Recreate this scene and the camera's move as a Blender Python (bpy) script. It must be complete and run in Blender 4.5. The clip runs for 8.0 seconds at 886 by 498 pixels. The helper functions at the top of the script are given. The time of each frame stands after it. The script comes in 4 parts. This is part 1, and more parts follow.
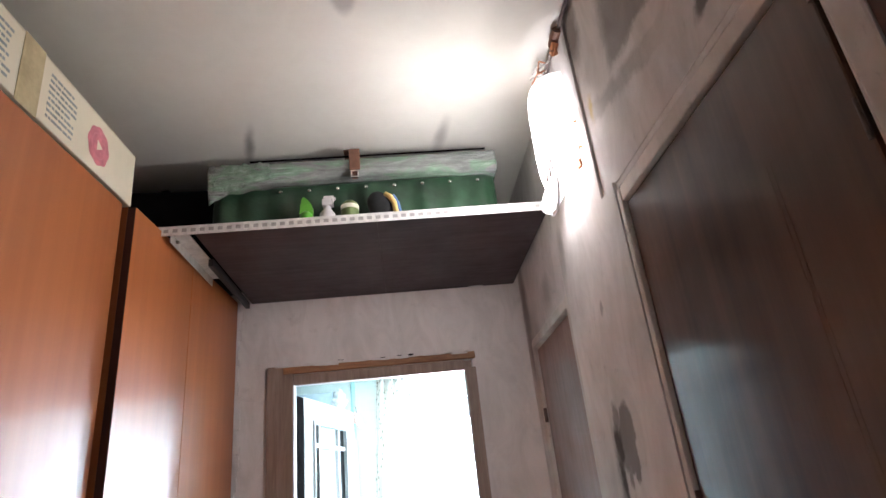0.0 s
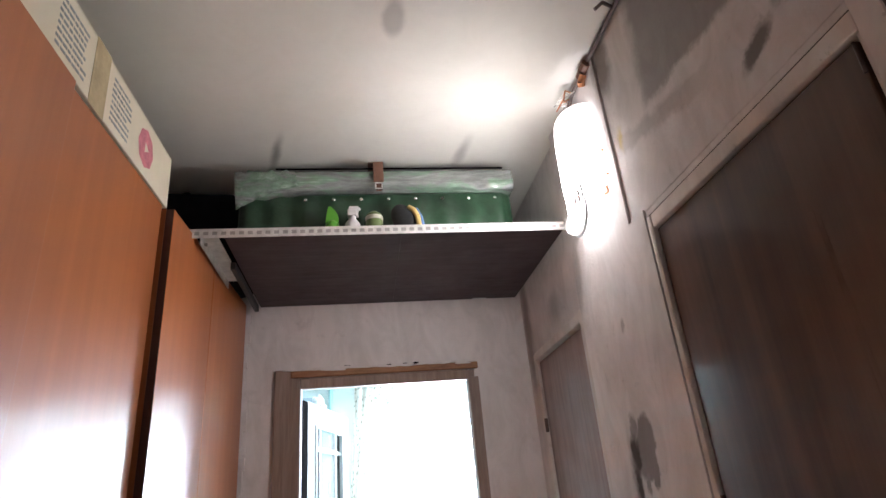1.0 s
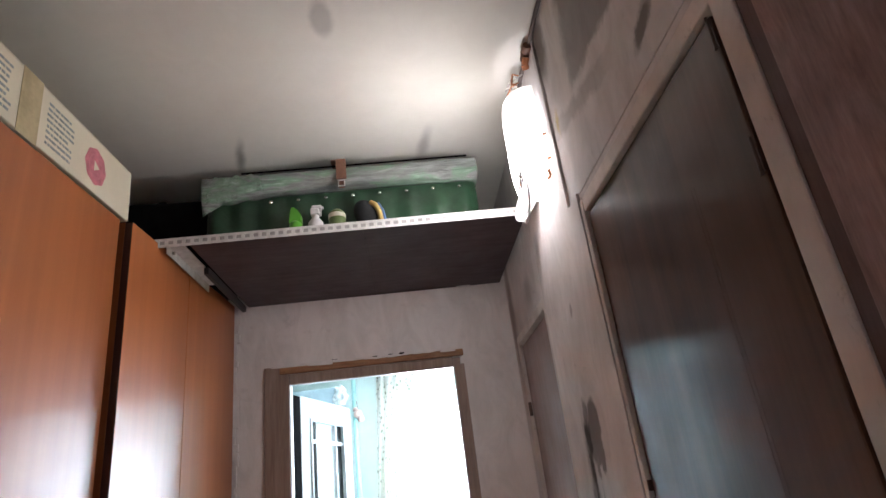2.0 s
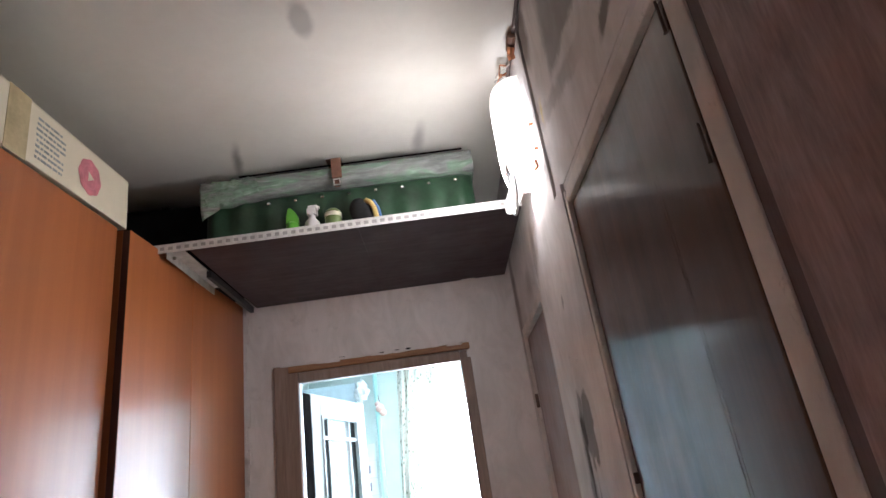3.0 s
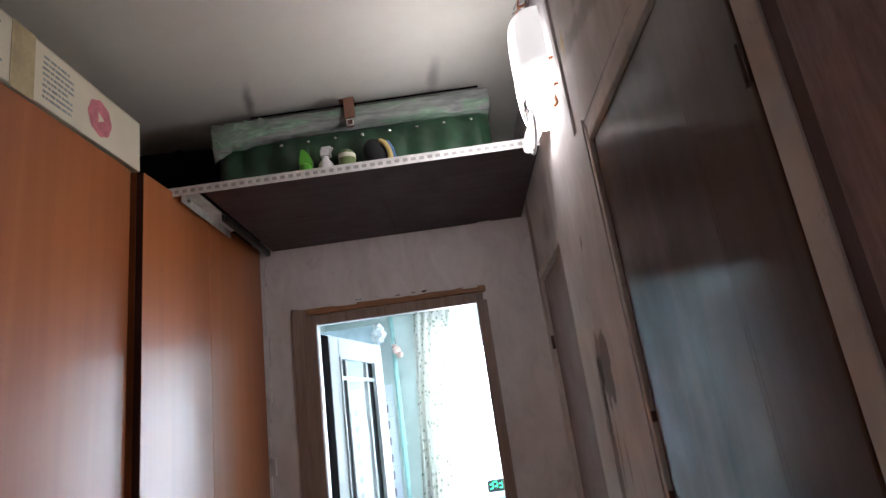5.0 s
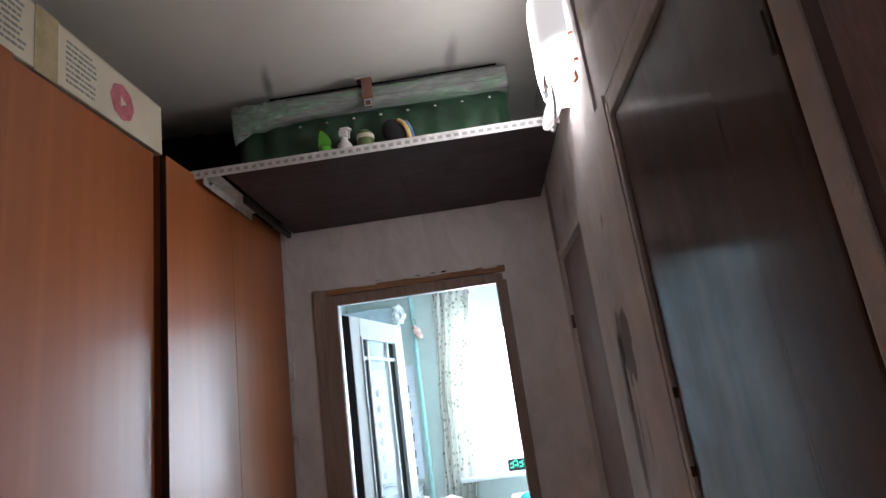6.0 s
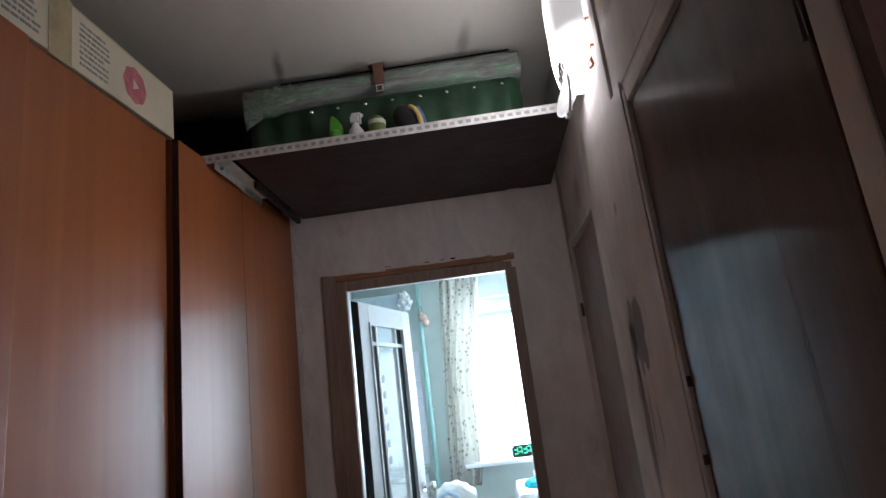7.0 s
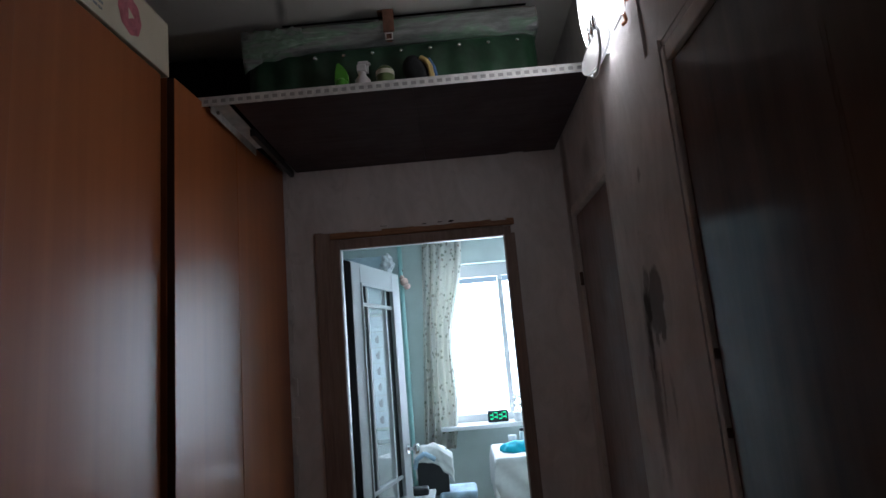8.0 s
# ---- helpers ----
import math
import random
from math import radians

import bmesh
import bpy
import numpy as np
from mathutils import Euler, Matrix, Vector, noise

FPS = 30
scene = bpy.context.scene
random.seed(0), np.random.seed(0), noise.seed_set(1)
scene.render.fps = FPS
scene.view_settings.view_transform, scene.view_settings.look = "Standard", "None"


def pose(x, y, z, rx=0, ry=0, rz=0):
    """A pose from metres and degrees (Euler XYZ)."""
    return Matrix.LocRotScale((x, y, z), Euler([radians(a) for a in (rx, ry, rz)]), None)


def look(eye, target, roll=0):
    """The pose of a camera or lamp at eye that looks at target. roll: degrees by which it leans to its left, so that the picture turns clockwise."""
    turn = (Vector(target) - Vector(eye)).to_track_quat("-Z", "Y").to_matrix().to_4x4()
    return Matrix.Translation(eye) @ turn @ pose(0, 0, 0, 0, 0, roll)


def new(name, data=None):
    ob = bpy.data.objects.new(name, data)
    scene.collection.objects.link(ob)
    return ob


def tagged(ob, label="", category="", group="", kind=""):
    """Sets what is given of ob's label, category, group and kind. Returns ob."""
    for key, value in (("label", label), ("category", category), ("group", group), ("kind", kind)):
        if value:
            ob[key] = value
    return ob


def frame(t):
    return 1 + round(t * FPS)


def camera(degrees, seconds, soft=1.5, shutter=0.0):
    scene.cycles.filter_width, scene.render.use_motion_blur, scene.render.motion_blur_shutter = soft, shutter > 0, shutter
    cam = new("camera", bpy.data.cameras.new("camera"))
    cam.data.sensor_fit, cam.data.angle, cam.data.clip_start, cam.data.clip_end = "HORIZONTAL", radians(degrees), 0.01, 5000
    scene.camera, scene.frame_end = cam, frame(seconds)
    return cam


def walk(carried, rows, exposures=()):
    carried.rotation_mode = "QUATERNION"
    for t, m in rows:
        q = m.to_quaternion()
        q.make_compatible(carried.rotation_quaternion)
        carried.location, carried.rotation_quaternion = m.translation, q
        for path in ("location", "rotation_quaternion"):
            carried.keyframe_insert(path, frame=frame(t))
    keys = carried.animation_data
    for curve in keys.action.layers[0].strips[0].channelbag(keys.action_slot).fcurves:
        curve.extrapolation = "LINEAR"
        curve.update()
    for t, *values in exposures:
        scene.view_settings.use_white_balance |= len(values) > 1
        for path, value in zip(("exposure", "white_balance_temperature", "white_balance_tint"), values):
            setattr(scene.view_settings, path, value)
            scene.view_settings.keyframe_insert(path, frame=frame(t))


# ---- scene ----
cam = camera(74.3, 8.0)
PATH = [
    (0, (0.198, 0.298, 1.568), (0.363, 2.136, 2.338), -6.2),
    (0.5, (0.18, 0.298, 1.574), (0.362, 2.134, 2.347), -5.1),
    (0.8, (0.095, 0.26, 1.565), (0.323, 2.088, 2.344), -4.7),
    (1, (0.011, 0.233, 1.564), (0.295, 2.049, 2.353), -5.1),
    (1.2, (-0.033, 0.196, 1.577), (0.278, 2.008, 2.366), -5.6),
    (1.5, (0.015, 0.167, 1.57), (0.318, 1.978, 2.363), -6.3),
    (1.7, (0.123, 0.169, 1.569), (0.369, 1.999, 2.341), -6.6),
    (2, (0.259, 0.194, 1.566), (0.412, 2.044, 2.311), -7.2),
    (3.5, (0.361, 0.195, 1.566), (0.419, 2.066, 2.271), -8.4),
    (4, (0.361, 0.21, 1.567), (0.414, 2.103, 2.211), -8.4),
    (5.5, (0.349, 0.221, 1.558), (0.295, 2.146, 2.095), -7.7),
    (6, (0.349, 0.221, 1.554), (0.265, 2.152, 2.067), -7.8),
    (6.5, (0.342, 0.219, 1.554), (0.239, 2.154, 2.047), -7.6),
    (7, (0.329, 0.221, 1.556), (0.223, 2.162, 2.029), -7.1),
    (7.5, (0.329, 0.229, 1.554), (0.239, 2.178, 1.993), -6.5),
    (8, (0.226, 0.279, 1.562), (0.196, 2.247, 1.914), -4.9),
]
EXPOSURES = [
    (0.0, 1.84, 5990, 17), (0.5, 1.84, 5990, 17), (1.0, 1.76, 5990, 17), (1.2, 1.76, 5990, 17), (1.45, 0.95, 6020, 15), (1.75, 0.72, 6020, 15), (2.0, 1.5, 5990, 17), (3.5, 1.5, 5940, 17),
    (4.0, 1.45, 5940, 17), (5.5, 0.74, 5930, 18), (6.0, 0.67, 5890, 18), (6.5, 0.47, 5890, 18), (7.0, 0.27, 5840, 17), (7.5, 0.02, 5790, 17), (7.75, -0.15, 5740, 16), (8.0, -0.80, 5630, 15),
]
walk(cam, [(t, look(eye, target, roll)) for t, eye, target, roll in PATH], EXPOSURES)
LAMP_W = 0.6
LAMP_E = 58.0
WINDOW_W = 116.0

# ---------------------------------------------------------------- light
world = bpy.data.worlds.new("sky")
scene.world = world
world.use_nodes = True
wn = world.node_tree
sky = wn.nodes.new("ShaderNodeTexSky")
sky.sky_type, sky.sun_disc = "NISHITA", False
sky.sun_elevation, sky.sun_rotation = radians(40), radians(200)
wn.nodes["Background"].inputs["Strength"].default_value = 0.15
wn.links.new(sky.outputs["Color"], wn.nodes["Background"].inputs["Color"])

sun = new("sun", bpy.data.lights.new("sun", "SUN"))
sun.data.energy, sun.data.angle, sun.data.color = 2.0, radians(4), (1, 0.96, 0.9)
sun.matrix_world = look((0, -10, 9), (0, 0, 0))

daylight = new("window_daylight", bpy.data.lights.new("window_daylight", "AREA"))
daylight.data.shape, daylight.data.size, daylight.data.size_y = "RECTANGLE", 1.5, 1.45
daylight.data.energy, daylight.data.color = WINDOW_W, (0.85, 0.935, 1.0)
daylight.matrix_world = look((0.75, 6.16, 1.62), (0.75, 0, 1.5))

bulb = new("wall_lamp_bulb", bpy.data.lights.new("wall_lamp_bulb", "POINT"))
bulb.data.energy, bulb.data.color, bulb.data.shadow_soft_size = LAMP_W, (1.0, 0.965, 0.92), 0.022
bulb.location = (0.632, 1.650, 2.39)

# ---------------------------------------------------------------- materials


def node(nt, kind, **inputs):
    n = nt.nodes.new(kind)
    for k, v in inputs.items():
        n.inputs[k.replace("_", " ")].default_value = v
    return n


def ramp(nt, fac, stops):
    r = nt.nodes.new("ShaderNodeValToRGB")
    while len(r.color_ramp.elements) < len(stops):
        r.color_ramp.elements.new(0.5)
    for e, (p, c) in zip(r.color_ramp.elements, stops):
        e.position, e.color = p, (*c, 1)
    nt.links.new(fac, r.inputs["Fac"])
    return r.outputs["Color"]


def base(name, color=(0.5, 0.5, 0.5), rough=0.6, metal=0.0, spec=0.5, coat=0.0, coat_rough=0.1):
    m = bpy.data.materials.new(name)
    m.use_nodes = True
    nt = m.node_tree
    p = nt.nodes["Principled BSDF"]
    p.inputs["Base Color"].default_value = (*color, 1)
    p.inputs["Roughness"].default_value = rough
    p.inputs["Metallic"].default_value = metal
    p.inputs["Specular IOR Level"].default_value = spec
    p.inputs["Coat Weight"].default_value = coat
    p.inputs["Coat Roughness"].default_value = coat_rough
    return m, nt, p


def coords(nt, scale=(1, 1, 1)):
    tc = nt.nodes.new("ShaderNodeTexCoord")
    mp = node(nt, "ShaderNodeMapping", Scale=scale)
    nt.links.new(tc.outputs["Object"], mp.inputs["Vector"])
    return mp.outputs["Vector"]


def noise_tex(nt, vec, scale, detail=6, rough=0.6, distortion=0.0):
    n = node(nt, "ShaderNodeTexNoise", Scale=scale, Detail=detail, Roughness=rough, Distortion=distortion)
    nt.links.new(vec, n.inputs["Vector"])
    return n.outputs["Fac"]


def mix(nt, fac, a, b, blend="MIX"):
    m = nt.nodes.new("ShaderNodeMix")
    m.data_type, m.blend_type = "RGBA", blend
    for v, i in ((fac, 0), (a, 6), (b, 7)):
        if isinstance(v, (int, float)):
            m.inputs[i].default_value = v
        elif isinstance(v, tuple):
            m.inputs[i].default_value = (*v, 1)
        else:
            nt.links.new(v, m.inputs[i])
    return m.outputs[2]


def bump(nt, p, height, strength=0.3, dist=0.005):
    b = node(nt, "ShaderNodeBump", Strength=strength, Distance=dist)
    nt.links.new(height, b.inputs["Height"])
    nt.links.new(b.outputs["Normal"], p.inputs["Normal"])


def soft_patch(nt, vec, col, shape, cu, cv, ru, rv, turn, soft, color):
    """Blend a stain or painted shade of its own soft, wavering outline into a side wall (y, z) or, where the shape is a
    drip, a ceiling (x, y).
    """
    flat = shape == "drip"
    mp = nt.nodes.new("ShaderNodeMapping")
    mp.vector_type = "TEXTURE"
    mp.inputs["Location"].default_value = (cu, cv, 0) if flat else (0, cu, cv)
    mp.inputs["Rotation"].default_value = (0, 0, radians(turn)) if flat else (radians(turn), 0, 0)
    mp.inputs["Scale"].default_value = (ru, rv, 1000) if flat else (1000, ru, rv)
    nt.links.new(vec, mp.inputs["Vector"])
    if shape != "box":
        ln = nt.nodes.new("ShaderNodeVectorMath")
        ln.operation = "LENGTH"
        nt.links.new(mp.outputs[0], ln.inputs[0])
        dist = ln.outputs["Value"]
    else:
        ab = nt.nodes.new("ShaderNodeVectorMath")
        ab.operation = "ABSOLUTE"
        nt.links.new(mp.outputs[0], ab.inputs[0])
        sp = nt.nodes.new("ShaderNodeSeparateXYZ")
        nt.links.new(ab.outputs[0], sp.inputs[0])
        mx = nt.nodes.new("ShaderNodeMath")
        mx.operation = "MAXIMUM"
        nt.links.new(sp.outputs["Y"], mx.inputs[0])
        nt.links.new(sp.outputs["Z"], mx.inputs[1])
        dist = mx.outputs[0]
    rg = nt.nodes.new("ShaderNodeMapRange")
    rg.interpolation_type = "SMOOTHSTEP"
    for key, v in (("From Min", 1 - soft), ("From Max", 1 + soft), ("To Min", 1.0), ("To Max", 0.0)):
        rg.inputs[key].default_value = v
    nt.links.new(dist, rg.inputs["Value"])
    return mix(nt, rg.outputs[0], col, color)


def plaster(name, light, dark, stain, scale=2.2, stain_at=(0.60, 0.72), strength=0.35, patches=(), scuff=0.30, waver=0.06):
    """Rough filler: clouds of two greys, smaller stains, scratches and a lumpy relief."""
    m, nt, p = base(name, rough=0.85, spec=0.25)
    v = coords(nt)
    big = noise_tex(nt, v, scale, 5, 0.55, 0.4)
    col = ramp(nt, big, [(0.35, dark), (0.62, light)])
    small = noise_tex(nt, v, scale * 4.7, 8, 0.7, 0.8)
    spots = ramp(nt, small, [(stain_at[0], (0, 0, 0)), (stain_at[1], (1, 1, 1))])
    col = mix(nt, spots, col, stain)
    if patches:
        wob = node(nt, "ShaderNodeTexNoise", Scale=16.0, Detail=7.0, Roughness=0.65)
        nt.links.new(v, wob.inputs["Vector"])
        centred = nt.nodes.new("ShaderNodeVectorMath")
        centred.operation = "MULTIPLY_ADD"
        centred.inputs[1].default_value = (waver,) * 3
        centred.inputs[2].default_value = (-waver / 2,) * 3
        nt.links.new(wob.outputs["Color"], centred.inputs[0])
        moved = nt.nodes.new("ShaderNodeVectorMath")
        nt.links.new(v, moved.inputs[0])
        nt.links.new(centred.outputs[0], moved.inputs[1])
        for row in patches:
            col = soft_patch(nt, moved.outputs[0], col, *row)
    streak = noise_tex(nt, coords(nt, (2.2, 2.2, 1.0)), 5, 6, 0.65, 1.0)
    col = mix(nt, scuff, col, ramp(nt, streak, [(0.35, (0.55, 0.53, 0.5)), (0.6, (1, 1, 1))]), "MULTIPLY")
    nt.links.new(col, p.inputs["Base Color"])
    fine = noise_tex(nt, v, 45, 8, 0.7)
    h = mix(nt, 0.5, small, fine)
    bump(nt, p, h, strength, 0.006)
    return m


def wood(name, a, b, rough=0.35, coat=0.0, coat_rough=0.15, grain=(9, 9, 0.55), scale=6.0, strength=0.05, blotch=0.35, spec=0.5, axis_soft=0.25, uneven=0.22):
    m, nt, p = base(name, rough=rough, coat=coat, coat_rough=coat_rough, spec=spec)
    v = coords(nt, grain)
    n1 = noise_tex(nt, v, scale, 8, 0.62, 0.6)
    fibre = noise_tex(nt, coords(nt, (grain[0] * 8, grain[1] * 8, grain[2] * 3)), scale, 4, 0.6)
    g = mix(nt, axis_soft, n1, fibre)
    col = ramp(nt, g, [(0.32, a), (0.66, b)])
    cloud = noise_tex(nt, coords(nt), 2.3, 4, 0.6)
    col = mix(nt, blotch, col, ramp(nt, cloud, [(0.3, (0.45, 0.42, 0.4)), (0.65, (1, 1, 1))]), "MULTIPLY")
    nt.links.new(col, p.inputs["Base Color"])
    r = ramp(nt, noise_tex(nt, coords(nt), 7, 5, 0.6), [(0.3, (rough * (1 - uneven),) * 3), (0.7, (min(1, rough * (1 + uneven)),) * 3)])
    nt.links.new(r, p.inputs["Roughness"])
    bump(nt, p, g, strength, 0.002)
    return m


def plain(name, color, rough=0.5, metal=0.0, vary=0.15, scale=14, spec=0.5, coat=0.0, relief=0.08):
    m, nt, p = base(name, color, rough, metal, spec, coat)
    n = noise_tex(nt, coords(nt), scale, 5, 0.6)
    lo = tuple(c * (1 - vary) for c in color)
    hi = tuple(min(1, c * (1 + vary)) for c in color)
    nt.links.new(ramp(nt, n, [(0.3, lo), (0.7, hi)]), p.inputs["Base Color"])
    bump(nt, p, noise_tex(nt, coords(nt), scale * 6, 4, 0.6), relief, 0.002)
    return m


def emitter(name, color, strength):
    m, nt, p = base(name, color, 0.4)
    p.inputs["Emission Color"].default_value = (*color, 1)
    p.inputs["Emission Strength"].default_value = strength
    return m


def glass(name, color=(0.95, 0.98, 0.98), rough=0.02):
    m, nt, p = base(name, color, rough)
    p.inputs["Transmission Weight"].default_value = 1.0
    p.inputs["IOR"].default_value = 1.45
    return m


GREY, PALE, CORE = (0.33, 0.31, 0.295), (0.62, 0.58, 0.55), (0.075, 0.066, 0.060)
WALL_MARKS = (
    # bare concrete over the bathroom door, a smoothed filler band below it and an upright pale strip beside it
    ("box", 0.80, 2.56, 0.50, 0.205, 4, 0.06, GREY),
    ("box", 1.36, 2.50, 0.035, 0.30, 0, 0.5, PALE),
    # brown shading under the ceiling edge, painted into the wall colour
    ("round", 1.47, 2.66, 0.045, 0.10, 0, 0.5, (0.25, 0.22, 0.20)),
    ("box", 1.30, 2.34, 0.16, 0.022, 12, 0.6, (0.44, 0.41, 0.39)),
    ("round", 0.945, 2.238, 0.050, 0.024, -24, 0.35, (0.20, 0.185, 0.175)),
    ("round", 0.835, 2.290, 0.045, 0.028, -20, 0.4, (0.22, 0.20, 0.19)),
    ("round", 1.462, 2.392, 0.010, 0.030, 0, 0.9, (0.55, 0.44, 0.22)),
    # chipped pier: grey scab, dark cores and a long scuffed trail below
    ("round", 1.668, 1.640, 0.050, 0.080, 24, 0.12, (0.255, 0.24, 0.23)),
    ("round", 1.640, 1.585, 0.018, 0.040, 20, 0.2, (0.255, 0.24, 0.23)),
    ("round", 1.690, 1.560, 0.010, 0.030, 10, 0.3, (0.30, 0.28, 0.27)),
    ("round", 1.718, 1.700, 0.022, 0.030, 0, 0.35, (0.30, 0.28, 0.27)),
    ("round", 1.752, 1.440, 0.026, 0.200, 0, 0.5, (0.26, 0.243, 0.233)),
    ("round", 1.700, 1.440, 0.008, 0.070, 6, 0.6, (0.36, 0.335, 0.32)),
    ("round", 1.730, 1.632, 0.022, 0.046, 8, 0.4, CORE),
    ("round", 1.744, 1.555, 0.015, 0.048, -8, 0.5, CORE),
    ("round", 1.748, 1.490, 0.006, 0.030, 0, 0.6, CORE),
    ("round", 1.655, 1.950, 0.010, 0.018, 0, 0.5, (0.40, 0.375, 0.36)),
    ("round", 1.640, 1.420, 0.007, 0.050, 0, 0.6, (0.42, 0.395, 0.38)),
    # greasy shadows of old filler by the closet door
    ("round", 2.600, 2.200, 0.045, 0.26, 0, 0.6, (0.36, 0.33, 0.315)),
    ("round", 1.900, 2.170, 0.030, 0.09, 14, 0.6, (0.42, 0.39, 0.37)),
    ("round", 2.230, 2.180, 0.060, 0.05, 20, 0.7, (0.46, 0.43, 0.41)),
)
PLASTER = plaster("wall_filler", (0.76, 0.722, 0.700), (0.60, 0.568, 0.548), (0.44, 0.415, 0.400), 2.6, (0.60, 0.76), 0.5, WALL_MARKS)
PLASTER_SIDE = plaster("side_wall_filler", (0.76, 0.722, 0.700), (0.60, 0.568, 0.548), (0.44, 0.415, 0.400), 2.6, (0.60, 0.76), 0.5)
PLASTER_END = plaster("end_wall_filler", (0.82, 0.775, 0.755), (0.74, 0.695, 0.675), (0.64, 0.60, 0.58), 1.9, (0.60, 0.76), 0.3)
FILLER = plaster("smooth_filler", (0.66, 0.62, 0.58), (0.52, 0.49, 0.46), (0.44, 0.41, 0.39), 2.6)
CEILING_MARKS = (
    ("drip", 0.115, 1.39, 0.030, 0.060, 0, 0.35, (0.56, 0.545, 0.51)),
    ("drip", -0.268, 2.03, 0.014, 0.085, 14, 0.9, (0.36, 0.345, 0.32)),
    ("drip", 0.39, 2.03, 0.018, 0.080, 8, 0.9, (0.52, 0.50, 0.47)),
)
CEILING = plaster("ceiling_whitewash", (0.87, 0.85, 0.79), (0.78, 0.762, 0.705), (0.70, 0.68, 0.64), 1.1, (0.66, 0.90), 0.10, CEILING_MARKS, 0.06, 0.02)
PAINTED = plaster("painted_wood_frame", (0.74, 0.69, 0.64), (0.58, 0.535, 0.50), (0.38, 0.34, 0.31), 4.0, (0.60, 0.74), 0.2)
FRAME_WOOD = wood("bare_pine_casing", (0.24, 0.165, 0.130), (0.40, 0.30, 0.25), 0.65, grain=(8, 8, 0.7), strength=0.12)
FRAME_DARK = wood("dark_stained_strip", (0.085, 0.050, 0.046), (0.15, 0.092, 0.084), 0.65, grain=(5, 5, 0.8), strength=0.12)
ORANGE_WOOD = wood("raw_orange_wood", (0.22, 0.10, 0.05), (0.46, 0.25, 0.12), 0.65, grain=(0.9, 10, 10), strength=0.15)
CHERRY = wood("cherry_laminate", (0.335, 0.100, 0.031), (0.470, 0.152, 0.047), 0.38, spec=0.32, coat=0.45, coat_rough=0.10, grain=(4.0, 4.0, 0.14), scale=1.6, strength=0.0, blotch=0.12, axis_soft=0.12, uneven=0.04)
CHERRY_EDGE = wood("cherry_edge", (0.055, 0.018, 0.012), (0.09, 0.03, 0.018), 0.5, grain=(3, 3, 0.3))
DOOR_BROWN = wood("varnished_brown_door", (0.058, 0.030, 0.018), (0.136, 0.074, 0.044), 0.55, spec=0.18, coat=0.48, coat_rough=0.15, grain=(2.6, 2.6, 0.14), scale=3.0, strength=0.006, blotch=0.55, axis_soft=0.2)
DOOR_FAR = wood("brown_closet_door", (0.20, 0.120, 0.098), (0.31, 0.200, 0.168), 0.55, coat=0.08, coat_rough=0.3, grain=(7, 7, 0.5), strength=0.04)
RED_PANEL = wood("reddish_wood_panel", (0.17, 0.100, 0.092), (0.42, 0.272, 0.248), 0.6, coat=0.0, grain=(4, 4, 1.2), scale=6.0, strength=0.22, blotch=0.4, axis_soft=0.3)
SHELF_BROWN = wood("dark_brown_board", (0.064, 0.046, 0.053), (0.102, 0.074, 0.085), 0.6, grain=(0.6, 8, 8), strength=0.03, spec=0.25)
WHITE_METAL = plain("white_painted_steel", (0.66, 0.65, 0.63), 0.45, 0.0, 0.2, 30)
GREY_METAL = plain("grey_primer", (0.36, 0.35, 0.34), 0.6, 0.0, 0.2, 30)
DULL_METAL = plain("dull_steel", (0.45, 0.43, 0.40), 0.35, 1.0, 0.3, 25)
CHROME = plain("chrome", (0.75, 0.75, 0.75), 0.12, 1.0, 0.05)
RUST = plain("rusty_hinge", (0.085, 0.052, 0.040), 0.7, 0.0, 0.5, 40)
DARK = plain("dark_joint", (0.010, 0.008, 0.008), 0.95, 0.0, 0.3, spec=0.03)
SHADE_BLACK = plain("shade_black", (0.010, 0.010, 0.011), 0.95, 0.0, 0.3, 9, spec=0.05, relief=0.3)
COPPER = plain("copper_wire", (0.55, 0.24, 0.12), 0.35, 0.9, 0.3, 30)
CABLE = plain("grey_cable", (0.12, 0.09, 0.08), 0.6, 0.0, 0.3)
CARD = plain("cream_cardboard", (0.78, 0.70, 0.54), 0.75, 0.0, 0.06, 6)
INK = plain("printed_ink", (0.30, 0.32, 0.31), 0.8, 0.0, 0.3)
PINK = plain("pink_print", (0.62, 0.20, 0.23), 0.8, 0.0, 0.3, 25)
PALE_PINK = plain("pale_pink_print", (0.64, 0.22, 0.25), 0.8, 0.0, 0.1, 25)
TAPE = plain("yellowed_tape", (0.58, 0.47, 0.27), 0.25, 0.0, 0.2, 20)


